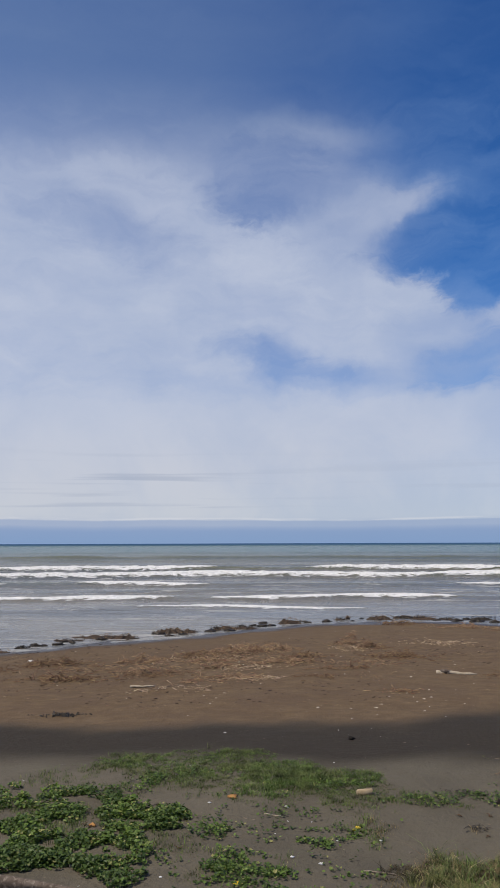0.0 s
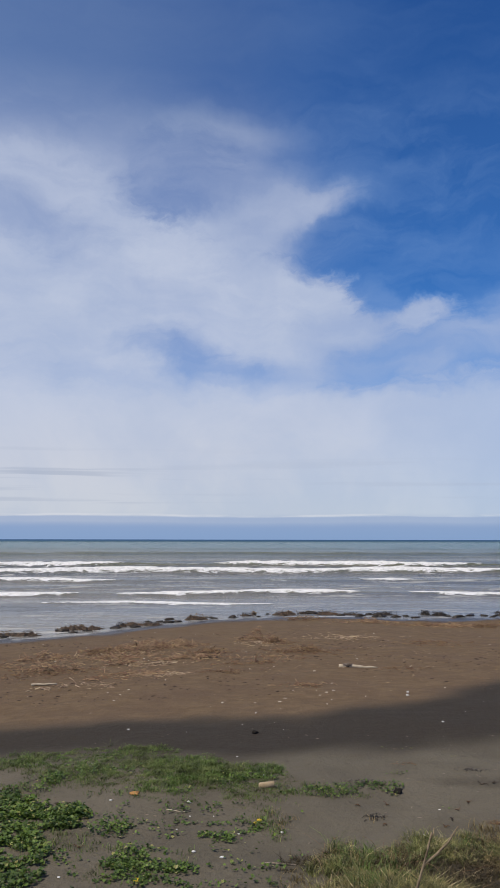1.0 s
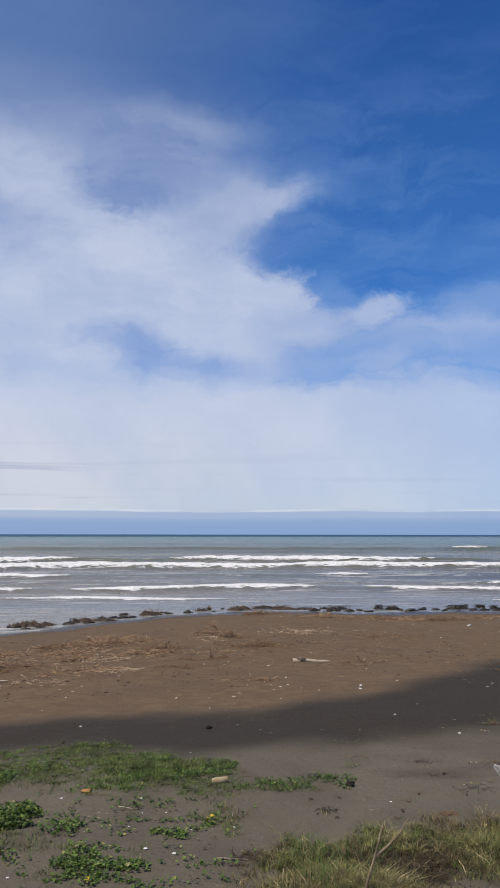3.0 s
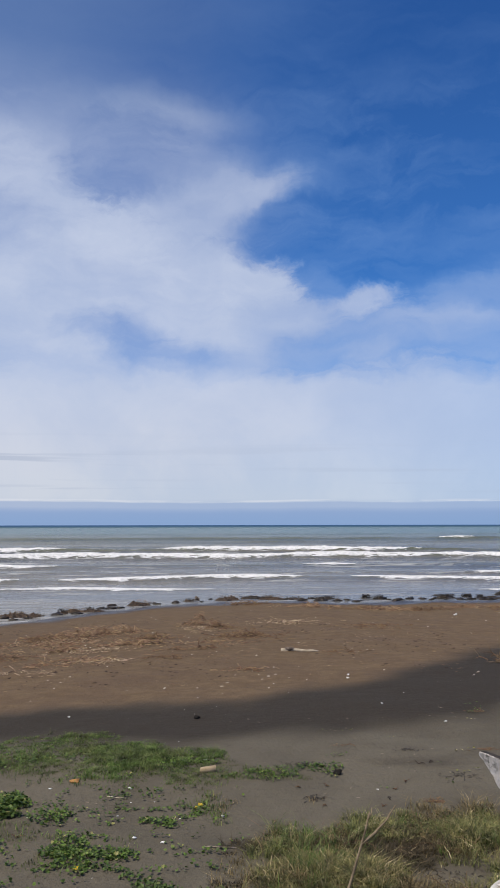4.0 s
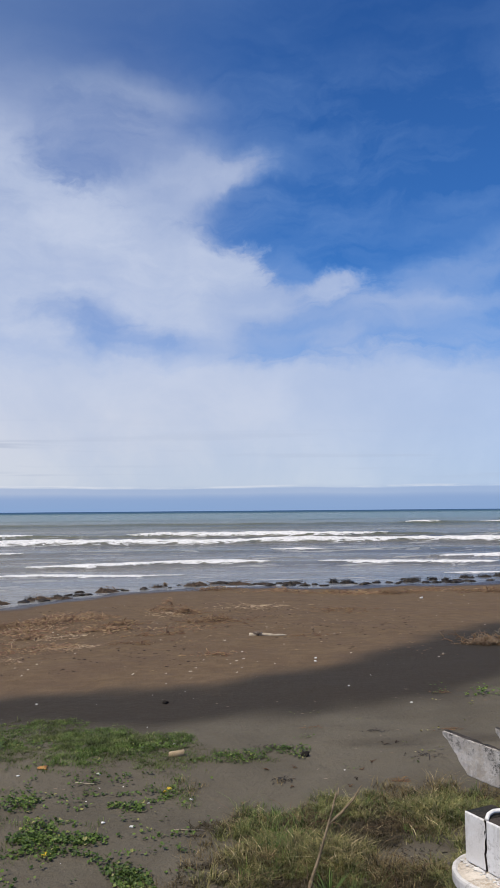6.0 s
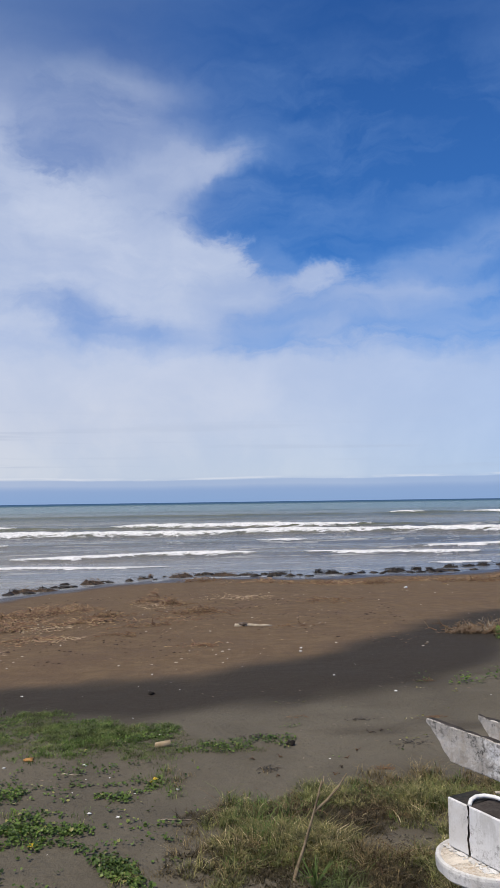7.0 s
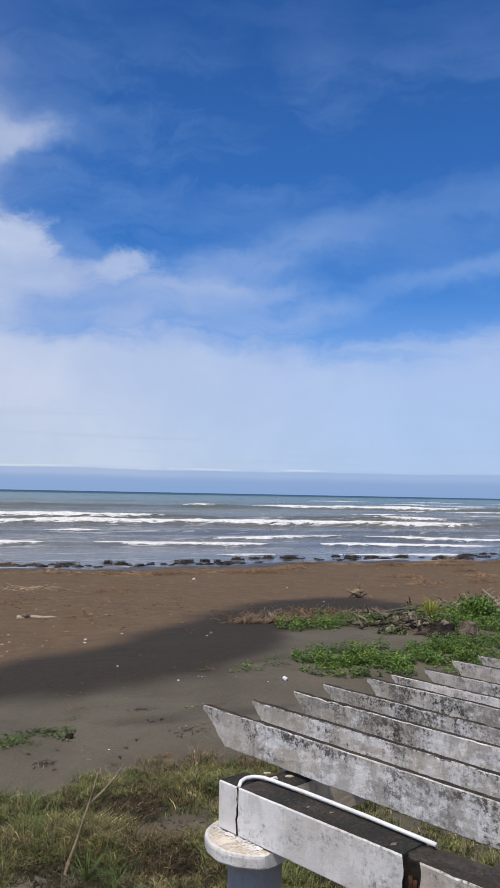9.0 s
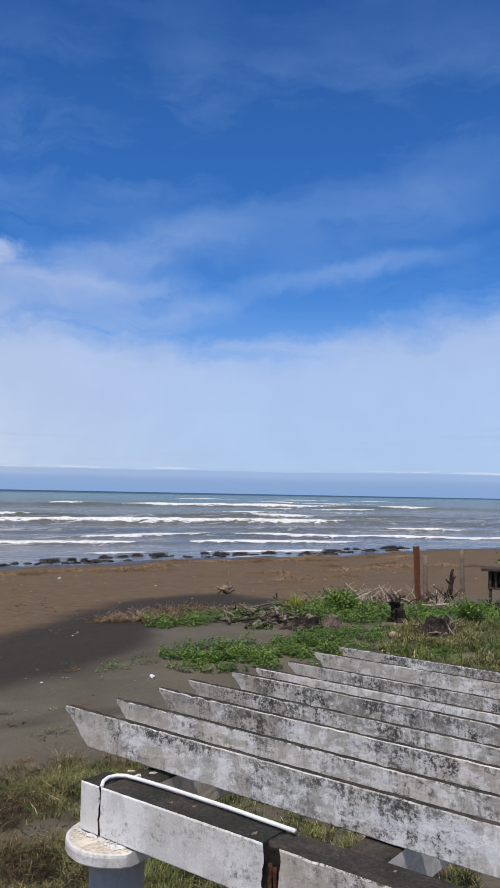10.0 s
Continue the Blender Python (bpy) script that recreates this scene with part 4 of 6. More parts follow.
vine("beach_vine", [(0.95, 10.62, 0.50, 0.42, 1), (0.65, 11.74, 0.28, 0.45, 0.55), (0.17, 10.46, 0.14, 0.42, 0.5), (0.6, 10.75, 0.2, 0.3, 0.6), (1.5, 11.15, 0.5, 0.12, 0.35), (0.45, 12.2, 0.3, 0.3, 0.4)],
     1600, 0.047, VINE, "sparse creeping beach vine on bare grey sand", 12, 0.06, 0.5, 0.05)


def chain(points, wide, dens, seed):
    """Leafy stretches strung along a runner."""
    rng = random.Random(seed)
    out = []
    for (x0, y0), (x1, y1) in zip(points, points[1:]):
        n = max(1, int(math.hypot(x1 - x0, y1 - y0) / 0.09))
        for i in range(n):
            t = (i + rng.random()) / n
            out.append((x0 + (x1 - x0) * t + rng.gauss(0, 0.03), y0 + (y1 - y0) * t + rng.gauss(0, 0.04), wide * rng.uniform(0.6, 1.3), wide * rng.uniform(0.6, 1.3), dens * rng.uniform(0.2, 1.2)))
    return out


def runner(seed, wide, dens, *pts):
    vine("beach_vine", chain(pts, wide, dens, seed), 1150, 0.044, VINE, "runner of beach vine crossing bare sand", seed, 0.04, 0.3, 0.4)


runner(131, 0.08, 1.0, (1.1, 10.47), (1.44, 10.17), (1.74, 9.84), (1.95, 9.64), (2.1, 9.19))
runner(132, 0.14, 1.3, (1.95, 9.64), (2.1, 9.19), (2.24, 8.8))
runner(133, 0.06, 0.8, (0.7, 11.5), (1.17, 11.28), (1.55, 11.12), (1.92, 10.84))
runner(134, 0.07, 0.8, (2.06, 10.86), (2.32, 10.61), (2.58, 10.31), (2.73, 9.99))
runner(135, 0.1, 1.1, (1.78, 11.87), (2.17, 11.6), (2.44, 11.99), (2.67, 12.24))
runner(136, 0.06, 0.8, (2.67, 12.24), (2.86, 12.86))
runner(137, 0.06, 0.7, (1.17, 13.14), (1.4, 12.91), (1.59, 12.86), (2.16, 13.05))
runner(138, 0.07, 0.8, (3.2, 13.5), (3.76, 13.77), (4.21, 13.86), (4.66, 13.96), (5.2, 14.2))
runner(139, 0.13, 1.0, (0.9, 10.8), (1.2, 10.74), (1.74, 10.53))
runner(140, 0.06, 0.7, (-0.2, 11.3), (0.1, 10.7), (0.2, 10.2))
runner(141, 0.06, 0.6, (0.5, 12.7), (0.9, 12.4), (1.3, 12.2))
vine("beach_vine", [(4.75, 13.75, 0.46, 0.28, 1.0), (4.3, 13.6, 0.4, 0.16, 0.8), (4.0, 13.5, 0.5, 0.16, 0.55), (3.5, 13.75, 0.4, 0.14, 0.4), (5.7, 12.8, 0.15, 0.15, 0.3), (5.2, 14.6, 0.35, 0.1, 0.2)],
     1700, 0.033, VINE, "small dull green vine sprigs on grey sand", 14, 0.05)
vine("beach_vine", [(-0.75, 14.45, 0.35, 0.22, 0.9), (-0.4, 14.75, 0.3, 0.15, 0.6), (0.35, 14.7, 0.4, 0.3, 0.3), (2.2, 14.3, 0.5, 0.25, 0.5), (2.75, 14.35, 0.3, 0.3, 0.6), (-0.2, 15.3, 0.5, 0.3, 0.25), (-1.35, 14.0, 0.35, 0.12, 0.5), (-0.9, 13.9, 0.12, 0.3, 0.5)],
     700, 0.046, VINE, "beach vine threading through the grass", 19, 0.07)
SPRIGS = random.Random(77)
vine("vine_sprigs", [(SPRIGS.triangular(-0.9, 4.2, 0.8), SPRIGS.uniform(9.0, 13.9), SPRIGS.uniform(0.05, 0.24), SPRIGS.uniform(0.04, 0.10), SPRIGS.uniform(0.4, 1.0)) for _ in range(110)],
     620, 0.044, VINE, "small scattered vine sprigs on bare sand", 17, 0.05)
vine("vine_sprigs", [(SPRIGS.uniform(4.5, 12.0), SPRIGS.uniform(12.4, 17.5), SPRIGS.uniform(0.06, 0.25), SPRIGS.uniform(0.03, 0.10), SPRIGS.uniform(0.3, 0.8)) for _ in range(26)],
     420, 0.044, DRYGRASS, "withered brown vine sprigs on bare sand", 18, 0.05)
vine("beach_vine", [(12.7, 17.3, 0.85, 0.8, 1), (12.2, 16.3, 0.75, 0.7, 0.9), (13.3, 16.0, 0.9, 0.7, 0.9), (14.6, 16.7, 1.5, 0.9, 1), (17.2, 17.2, 1.6, 0.9, 0.95), (16.6, 14.6, 1.5, 0.9, 0.6), (15.0, 15.2, 1.0, 0.6, 0.5), (10.0, 17.05, 0.40, 0.22, 0.22), (9.2, 17.3, 0.3, 0.15, 0.12), (11.0, 17.2, 0.3, 0.2, 0.2), (16.2, 16.0, 1.2, 0.6, 0.6), (13.4, 16.0, 0.5, 0.3, 0.3)],
     2100, 0.047, VINE_FAR, "lush green beach vine spreading over the dune", 15, 0.17, 0.45)
vine("beach_vine", [(16.4, 23.0, 0.9, 0.6, 0.7), (16.6, 19.8, 0.6, 0.2, 0.5), (14.8, 22.4, 0.75, 0.8, 0.8), (17.6, 22.6, 1.1, 0.9, 0.8), (21.6, 22.4, 1.9, 1.5, 1), (22.6, 19.6, 1.3, 1.6, 0.9), (20.0, 19.8, 1.2, 1.0, 0.9), (24.8, 18.4, 1.3, 1.8, 0.8), (19.6, 21.6, 1.0, 0.8, 0.9)],
     1300, 0.064, VINE_FAR, "thick green beach vine round the stumps", 16, 0.27, 0.35)
grass("green_grass", [(-1.5, 16.35, 0.9, 0.4, 0.55), (-0.3, 16.6, 0.95, 0.45, 0.7), (0.9, 16.25, 1.0, 0.5, 0.8), (-1.6, 15.95, 0.8, 0.45, 0.7), (-0.1, 15.65, 0.85, 0.7, 0.7), (1.25, 15.25, 0.95, 0.8, 1.2), (2.4, 14.7, 0.85, 0.55, 1.2), (2.5, 13.95, 0.6, 0.35, 0.6), (1.3, 14.45, 1.3, 0.4, 0.5), (0.0, 14.9, 1.1, 0.5, 0.4), (-1.3, 15.4, 0.8, 0.4, 0.4), (0.6, 14.0, 1.0, 0.5, 0.35), (1.7, 13.8, 1.0, 0.5, 0.55), (2.7, 13.55, 0.6, 0.4, 0.7), (2.4, 14.2, 0.9, 0.5, 0.7), (-0.6, 14.9, 0.7, 0.4, 0.5), (1.0, 14.5, 1.3, 0.6, 0.5), (3.1, 14.2, 0.5, 0.3, 0.4)],
      240, 18, 0.075, 0.0036, GRASS, "bright green tufted grass on the sand", 21, 1.7, -0.45)
grass("green_grass", [(0.15, 14.3, 0.7, 0.45, 0.35), (1.3, 14.0, 0.9, 0.35, 0.35), (3.4, 13.6, 0.8, 0.35, 0.35), (-2.6, 15.2, 0.8, 0.6, 0.12), (2.85, 12.1, 0.22, 0.6, 0.8), (0.6, 11.6, 0.4, 0.35, 0.5), (-1.0, 10.9, 0.7, 0.5, 0.3)],
      90, 10, 0.10, 0.0034, GRASS, "thin short grass among the vines", 22, 1.1, -0.2)
grass("sparse_grass", [(0.2, 14.6, 2.6, 0.9, 0.8), (-1.6, 15.0, 1.6, 0.9, 0.5), (2.6, 13.5, 1.6, 0.6, 0.6), (-1.6, 12.0, 1.6, 1.4, 0.7), (0.6, 11.2, 1.0, 0.9, 0.4), (3.9, 13.5, 1.2, 0.4, 0.5), (1.0, 14.3, 1.8, 0.5, 0.9), (-2.6, 12.6, 0.9, 1.2, 0.8), (2.7, 12.2, 0.35, 0.7, 0.7)],
      190, 9, 0.085, 0.0032, GRASS, "sparse olive seedling grass on the sand", 27, 1.2, -0.05)
grass("dry_grass", [(4.0, 10.2, 1.15, 1.15, 1), (5.7, 10.9, 1.3, 0.85, 1), (7.3, 10.9, 1.2, 0.85, 0.9), (5.2, 9.2, 1.3, 0.7, 0.9), (4.2, 8.3, 1.3, 0.8, 0.9), (3.1, 8.9, 0.5, 0.7, 0.6), (2.3, 9.1, 0.35, 0.25, 0.5), (8.7, 10.4, 1.0, 0.9, 0.8)],
      150, 26, 0.18, 0.0046, DRYGRASS, "coarse brown and green dry dune grass", 23, 2.2, -0.08, [(5.5, 9.42, 0.6, 0.32)])
grass("dry_grass", [(4.3, 9.8, 1.5, 1.5, 0.8), (5.9, 10.7, 1.6, 1.0, 0.8), (7.6, 10.6, 1.4, 0.9, 0.8), (4.6, 8.5, 1.5, 0.9, 0.8), (6.6, 8.2, 1.5, 1.0, 0.6), (6.5, 6.8, 1.6, 1.2, 0.5)],
      75, 18, 0.17, 0.0046, BROWNGRASS, "brown withered grass tussocks", 28, 2.5, -0.12, [(5.5, 9.42, 0.6, 0.32)])
grass("green_grass", [(4.2, 9.9, 1.5, 1.4, 0.8), (5.8, 10.8, 1.6, 0.9, 0.8), (7.6, 10.5, 1.4, 0.9, 0.8), (4.6, 8.4, 1.5, 0.9, 1.0), (6.3, 8.0, 1.6, 1.0, 1.0), (5.9, 6.6, 1.6, 1.2, 0.8)],
      45, 18, 0.18, 0.0046, GRASS, "fresh green tufts in the dry grass", 29, 1.8, -0.05, [(5.5, 9.42, 0.6, 0.32)])
grass("grass_thatch", [(4.2, 9.7, 1.5, 1.5, 1), (5.9, 10.6, 1.5, 0.95, 1), (7.6, 10.5, 1.5, 1.0, 1), (4.8, 8.4, 1.6, 0.8, 1), (6.5, 8.0, 1.8, 1.1, 1), (6.6, 6.4, 1.8, 1.3, 1)],
      130, 14, 0.07, 0.007, THATCH, "dark matted thatch under the dune grass", 32, 5.0, -0.3, [(5.5, 9.42, 0.6, 0.32)])
grass("dry_grass", [(3.0, 12.25, 0.25, 0.4, 0.8), (1.31, 9.57, 0.25, 0.2, 0.9), (2.6, 9.2, 0.4, 0.25, 1.0), (4.45, 12.35, 0.15, 0.15, 0.6), (2.9, 9.9, 0.3, 0.3, 0.7)],
      110, 12, 0.15, 0.0034, BROWNGRASS, "small brown tufts of dead grass on sand", 30, 1.4, -0.5)
grass("green_grass", [(6.3, 8.4, 1.2, 0.8, 0.9), (5.6, 7.2, 1.3, 0.9, 0.8), (8.0, 8.4, 1.3, 1.2, 0.8), (7.8, 6.4, 1.6, 1.2, 0.7), (5.2, 5.5, 1.2, 1.0, 0.6), (7.0, 4.2, 1.6, 1.2, 0.5)],
      110, 20, 0.24, 0.0054, DRYGRASS, "mixed olive grass beneath the pergola", 24, 1.9, -0.4)
grass("dry_grass", [(20.2, 15.9, 1.7, 1.1, 1), (22.2, 16.4, 1.4, 1.2, 0.9), (21.0, 13.8, 1.8, 1.0, 0.8), (18.6, 14.9, 1.6, 0.9, 0.8), (20.6, 17.2, 1.4, 0.7, 0.7), (17.4, 13.0, 2.0, 1.2, 0.7), (20.4, 12.2, 2.2, 1.2, 0.8), (23.6, 14.2, 2.0, 1.6, 0.8)],
      150, 14, 0.28, 0.010, DRYGRASS, "tawny dry grass round the dune stumps", 25, 1.2, -0.4)
grass("green_grass", [(20.6, 14.0, 2.4, 1.6, 0.8), (23.0, 15.6, 1.8, 1.6, 0.8), (18.6, 13.4, 1.8, 1.2, 0.8), (21.0, 21.0, 1.5, 0.8, 0.6)],
      60, 12, 0.26, 0.010, GRASS, "green grass mixed into the tawny dune grass", 33, 1.4, -0.2)
grass("dry_grass", [(14.2, 24.6, 1.5, 0.5, 1), (16.6, 25.0, 1.4, 0.5, 1), (18.8, 25.4, 1.2, 0.4, 0.6)],
      130, 16, 0.17, 0.008, BLEACHED, "bleached dead grass along the dune edge", 26, 3.6, -0.5)




def stalks(n, box, length, mat, label, seed):
    """Loose bent stalks lying across the grass."""
    rng = random.Random(seed)
    bm = bmesh.new()
    for _ in range(n):
        x, y, a, l = rng.uniform(box[0], box[1]), rng.uniform(box[2], box[3]), rng.uniform(0, 3.14), length * rng.uniform(0.4, 1.2)
        z = gz(x, y)
        p0 = (x, y, z + rng.uniform(0.02, 0.10))
        p1 = (x + math.cos(a) * l, y + math.sin(a) * l, z + rng.uniform(0.04, 0.22))
        w = rng.uniform(0.002, 0.004)
        tube(bm, bent(p0, p1, rng.uniform(0.0, 0.06), 4, l * 0.06, rng), [w, w, w * 0.9, w * 0.7, w * 0.4], 4)
    return tagged(part("dry_stalks", bm, mat), label, "grass", kind="stuff")


stalks(36, (3.2, 8.2, 8.4, 11.2), 0.40, STRAW, "pale dead stalks lying across dry grass", 311)
stalks(70, (3.2, 8.2, 8.0, 11.2), 0.34, SODDEN, "brown dead stalks tangled in dry grass", 312)


# ---------- driftwood, stumps, posts ----------
def trunk(name, pts, radii, mat, label, category, seed, rough=0.5, sides=10):
    """A log or branch; pts run from thick to thin."""
    bm = bmesh.new()
    tube(bm, pts, radii, sides, rough, seed)
    return tagged(part(name, bm, mat), label, category)


def stick(x0, y0, x1, y1, r, mat, label, seed, lift=0.0, name="driftwood_stick"):
    rng = random.Random(seed)
    a, b = Vector((x0, y0, gz(x0, y0) + r * 0.8)), Vector((x1, y1, gz(x1, y1) + r * 0.8 + lift))
    n = 6
    return trunk(name, bent(a, b, 0.0, n, r * 0.9, rng), [r * (1 - 0.45 * i / n) for i in range(n + 1)], mat, label, "driftwood", seed, 0.4, 7)


# the forked stake by the grass
stake = tagged(new("forked_branch"), "bare forked branch standing in dry grass", "branch")
stake.location = (3.97, 8.78, gz(3.97, 8.78))
for name, pts, rad in (("stem", [(0, 0, -0.12), (0.02, 0.0, 0.12), (0.09, -0.02, 0.32), (0.18, -0.04, 0.62), (0.25, -0.06, 0.86), (0.30, -0.08, 1.08)], [0.020, 0.018, 0.016, 0.013, 0.011, 0.008]),
                       ("twig", [(0.215, -0.05, 0.74), (0.36, -0.03, 0.83), (0.51, 0.0, 0.95), (0.63, 0.03, 1.10)], [0.015, 0.013, 0.010, 0.006]),
                       ("twig", [(0.28, -0.075, 1.00), (0.325, -0.07, 1.06), (0.335, -0.06, 1.12)], [0.010, 0.008, 0.004]),
                       ("twig", [(0.02, 0.0, 0.12), (-0.03, -0.05, 0.02), (0.03, -0.10, -0.05)], [0.020, 0.018, 0.016])):
    bm = bmesh.new()
    tube(bm, pts, [q * 1.05 for q in rad], 8, 0.35, 3)
    part(name, bm, STAKEWOOD, stake)


def rosette(x, y, n, length, wide, mat, label, name, cat, seed, up=0.9):
    """A plant of arching strap leaves."""
    rng = random.Random(seed)
    root = tagged(new(name), label, cat)
    root.location = (x, y, gz(x, y))
    for k in range(n):
        a, l = rng.uniform(0, 6.28), length * rng.uniform(0.6, 1.1)
        tilt = rng.uniform(0.1, up)
        bm = bmesh.new()
        rows = []
        for i in range(6):
            t = i / 5
            out = l * math.sin(tilt) * t * (1 + 0.5 * t)
            z = l * math.cos(tilt) * t - 0.25 * l * tilt * t * t
            w = wide * (1 - t) ** 0.7 + 0.0015
            c, s = math.cos(a), math.sin(a)
            rows.append([bm.verts.new((c * out - s * e * w, s * out + c * e * w, z + (0.3 * w if e else 0))) for e in (-1, 0, 1)])
        for r0, r1 in zip(rows, rows[1:]):
            for e in (0, 1):
                bm.faces.new((r0[e], r0[e + 1], r1[e + 1], r1[e]))
        part("leaf", bm, mat, root)
    return root


rosette(4.12, 8.50, 34, 0.36, 0.007, GRASS, "young spiky plant with green strap leaves", "spiky_plant", "plant", 5)
rosette(2.02, 9.25, 12, 0.20, 0.012, GRASS, "small bright green leafy sprout", "sprout", "plant", 6)
trunk("fallen_trunk", bent((-4.2, 10.72, 0.06), (0.05, 9.62, 0.05), 0.0, 9, 0.012), [0.075, 0.072, 0.078, 0.068, 0.070, 0.066, 0.058, 0.056, 0.044, 0.03], LOGWOOD, "long weathered grey fallen trunk among vines", "log", 9, 0.7, 14)
for k, (x0, y0, x1, y1, r) in enumerate([(-1.25, 10.75, -1.12, 11.05, 0.016), (-1.02, 10.7, -0.95, 10.98, 0.014), (-0.62, 10.75, -0.4, 10.65, 0.010), (2.62, 10.75, 3.02, 10.66, 0.012), (1.25, 12.9, 1.55, 12.8, 0.010)]):
    stick(x0, y0, x1, y1, r, PALEWOOD if k % 2 == 0 else DRIFT, "thin dry stick lying on the sand", 30 + k)

# the pale plank-like log on the open beach, with a dark knot of root
log = tagged(new("driftwood_log"), "pale bleached driftwood log with a dark root knot", "driftwood")
bm = bmesh.new()
zz = gz(7.5, 28.9)
tube(bm, bent((6.68, 28.5, zz + 0.06), (8.0, 28.2, zz + 0.04), 0.0, 6, 0.02), [0.07, 0.066, 0.06, 0.055, 0.048, 0.04, 0.02], 8, 0.3, 2)
part("trunk", bm, PALEWOOD, log)
bm = bmesh.new()
lump(bm, (6.98, 28.42, zz + 0.10), (0.15, 0.10, 0.07), 3, 0.9)
part("root_knot", bm, LOGWOOD, log)
stick(-3.55, 26.05, -2.75, 26.0, 0.045, PALEWOOD, "long pale bleached stick on the beach", 61, name="driftwood_log")


def stump(x, y, r, h, seed, label, lean=(0, 0), rag=0.5):
    rng = random.Random(seed)
    root = tagged(new("tree_stump"), label, "stump")
    root.location = (x, y, gz(x, y) - 0.05)
    bm = bmesh.new()
    n = 28
    rings = []
    for i in range(6):
        t = i / 5
        ring = []
        for k in range(n):
            a = 2 * math.pi * k / n
            rr = r * (0.92 - 0.12 * t + 0.75 * (1 - t) ** 3 + 0.24 * noise.noise((math.cos(a) * 1.5, math.sin(a) * 1.5 + seed, t * 0.8)) + 0.22 * noise.noise((math.cos(a) * 4.5, math.sin(a) * 4.5 + seed, t * 1.5)))
            top = h * t * (1 + (rag * noise.noise((math.cos(a) * 2.6, math.sin(a) * 2.6, seed)) + 0.4 * rag * noise.noise((math.cos(a) * 7, math.sin(a) * 7, seed)) if i == 5 else 0))
            ring.append(bm.verts.new((rr * math.cos(a) + lean[0] * t, rr * math.sin(a) + lean[1] * t, top)))
        rings.append(ring)
    for r0, r1 in zip(rings, rings[1:]):
        for k in range(n):
            bm.faces.new((r0[k], r0[(k + 1) % n], r1[(k + 1) % n], r1[k]))
    c = bm.verts.new((lean[0], lean[1], h * 0.55))
    for k in range(n):
        bm.faces.new((rings[-1][k], rings[-1][(k + 1) % n], c))
    part("trunk", bm, LOGWOOD if seed == 42 else BLACKWOOD, root, smooth=False)
    for k in range(6):
        a = rng.uniform(0, 6.28)
        bm = bmesh.new()
        tube(bm, [(r * 0.8 * math.cos(a), r * 0.8 * math.sin(a), 0.16), (r * 1.5 * math.cos(a), r * 1.5 * math.sin(a), 0.08), (r * 2.1 * math.cos(a + 0.2), r * 2.1 * math.sin(a + 0.2), 0.03)], [r * 0.28, r * 0.2, r * 0.08], 7, 0.4, seed + k)
        part("root", bm, BLACKWOOD if k % 2 else CHAR, root)
    return root


stump(17.45, 19.0, 0.40, 0.42, 41, "dark charred tree stump with a hollow top", (0, 0), 0.16)
stump(18.2, 18.7, 0.28, 0.44, 42, "dark stump bleached grey on one side", (0, 0), 0.2)


def snag(x, y, r, h, seed, label, lean):
    """A twisted dead stub with knots and broken limbs."""
    rng = random.Random(seed)
    root = tagged(new("tree_snag"), label, "snag")
    root.location = (x, y, gz(x, y) - 0.05)
    pts = bent((0, 0, -0.05), (lean, 0.05, h), 0.0, 9, r * 0.28, rng)
    bm = bmesh.new()
    tube(bm, pts, [r * (1.5 - 1.25 * (i / 9) ** 0.8) * (1 + 0.3 * noise.noise((i * 0.8, seed, 0))) for i in range(10)], 14, 0.9, seed)
    part("trunk", bm, BLACKWOOD, root, smooth=False)
    for k in range(6):
        p = pts[2 + k]
        a = rng.uniform(0, 6.28)
        l = r * rng.uniform(0.9, 1.9)
        q = p + Vector((math.cos(a) * l, math.sin(a) * l, r * rng.uniform(0.2, 1.8)))
        bm = bmesh.new()
        tube(bm, bent(p, q, 0.0, 4, r * 0.12, rng), [r * 0.4, r * 0.34, r * 0.27, r * 0.18, r * 0.05], 8, 0.6, seed + k)
        part("limb", bm, (BLACKWOOD, CHAR, LOGWOOD)[k % 3], root, smooth=False)
    return root


snag(21.2, 18.7, 0.24, 0.95, 43, "tall knotted black stub among vines", -0.3)
stump(20.4, 16.5, 0.40, 0.50, 44, "broad rotten stump in dry grass", (0.1, 0), 0.4)
snag(27.4, 22.1, 0.15, 1.4, 47, "dark snag rising from dead branches", 0.32)
# logs lying on the dune
PILE = [(16.3, 20.1, 17.2, 21.0, 0.15, 0.10, DRIFT), (16.4, 20.0, 18.0, 20.9, 0.085, 0.12, LOGWOOD), (16.2, 20.6, 17.9, 21.4, 0.075, 0.2, LOGWOOD), (16.9, 21.5, 18.4, 22.9, 0.06, 0.18, DRIFT), (17.4, 20.4, 18.6, 22.2, 0.07, 0.35, DRIFT),
        (16.8, 20.9, 17.6, 22.9, 0.06, 0.42, LOGWOOD), (18.8, 24.4, 21.4, 25.2, 0.08, 0.10, LOGWOOD), (20.6, 24.9, 23.2, 25.4, 0.09, 0.08, LOGWOOD)]
mix = random.Random(5)
for _ in range(20):
    cx, cy, ang = mix.gauss(17.9, 0.7), mix.gauss(21.4, 0.8), mix.gauss(0.4, 1.1)
    half = mix.uniform(0.3, 0.8)
    PILE.append((cx - half * math.cos(ang), cy - half * math.sin(ang), cx + half * math.cos(ang), cy + half * math.sin(ang), mix.uniform(0.035, 0.075), mix.uniform(0.05, 0.4), mix.choice([LOGWOOD, LOGWOOD, DRIFT, CHAR])))
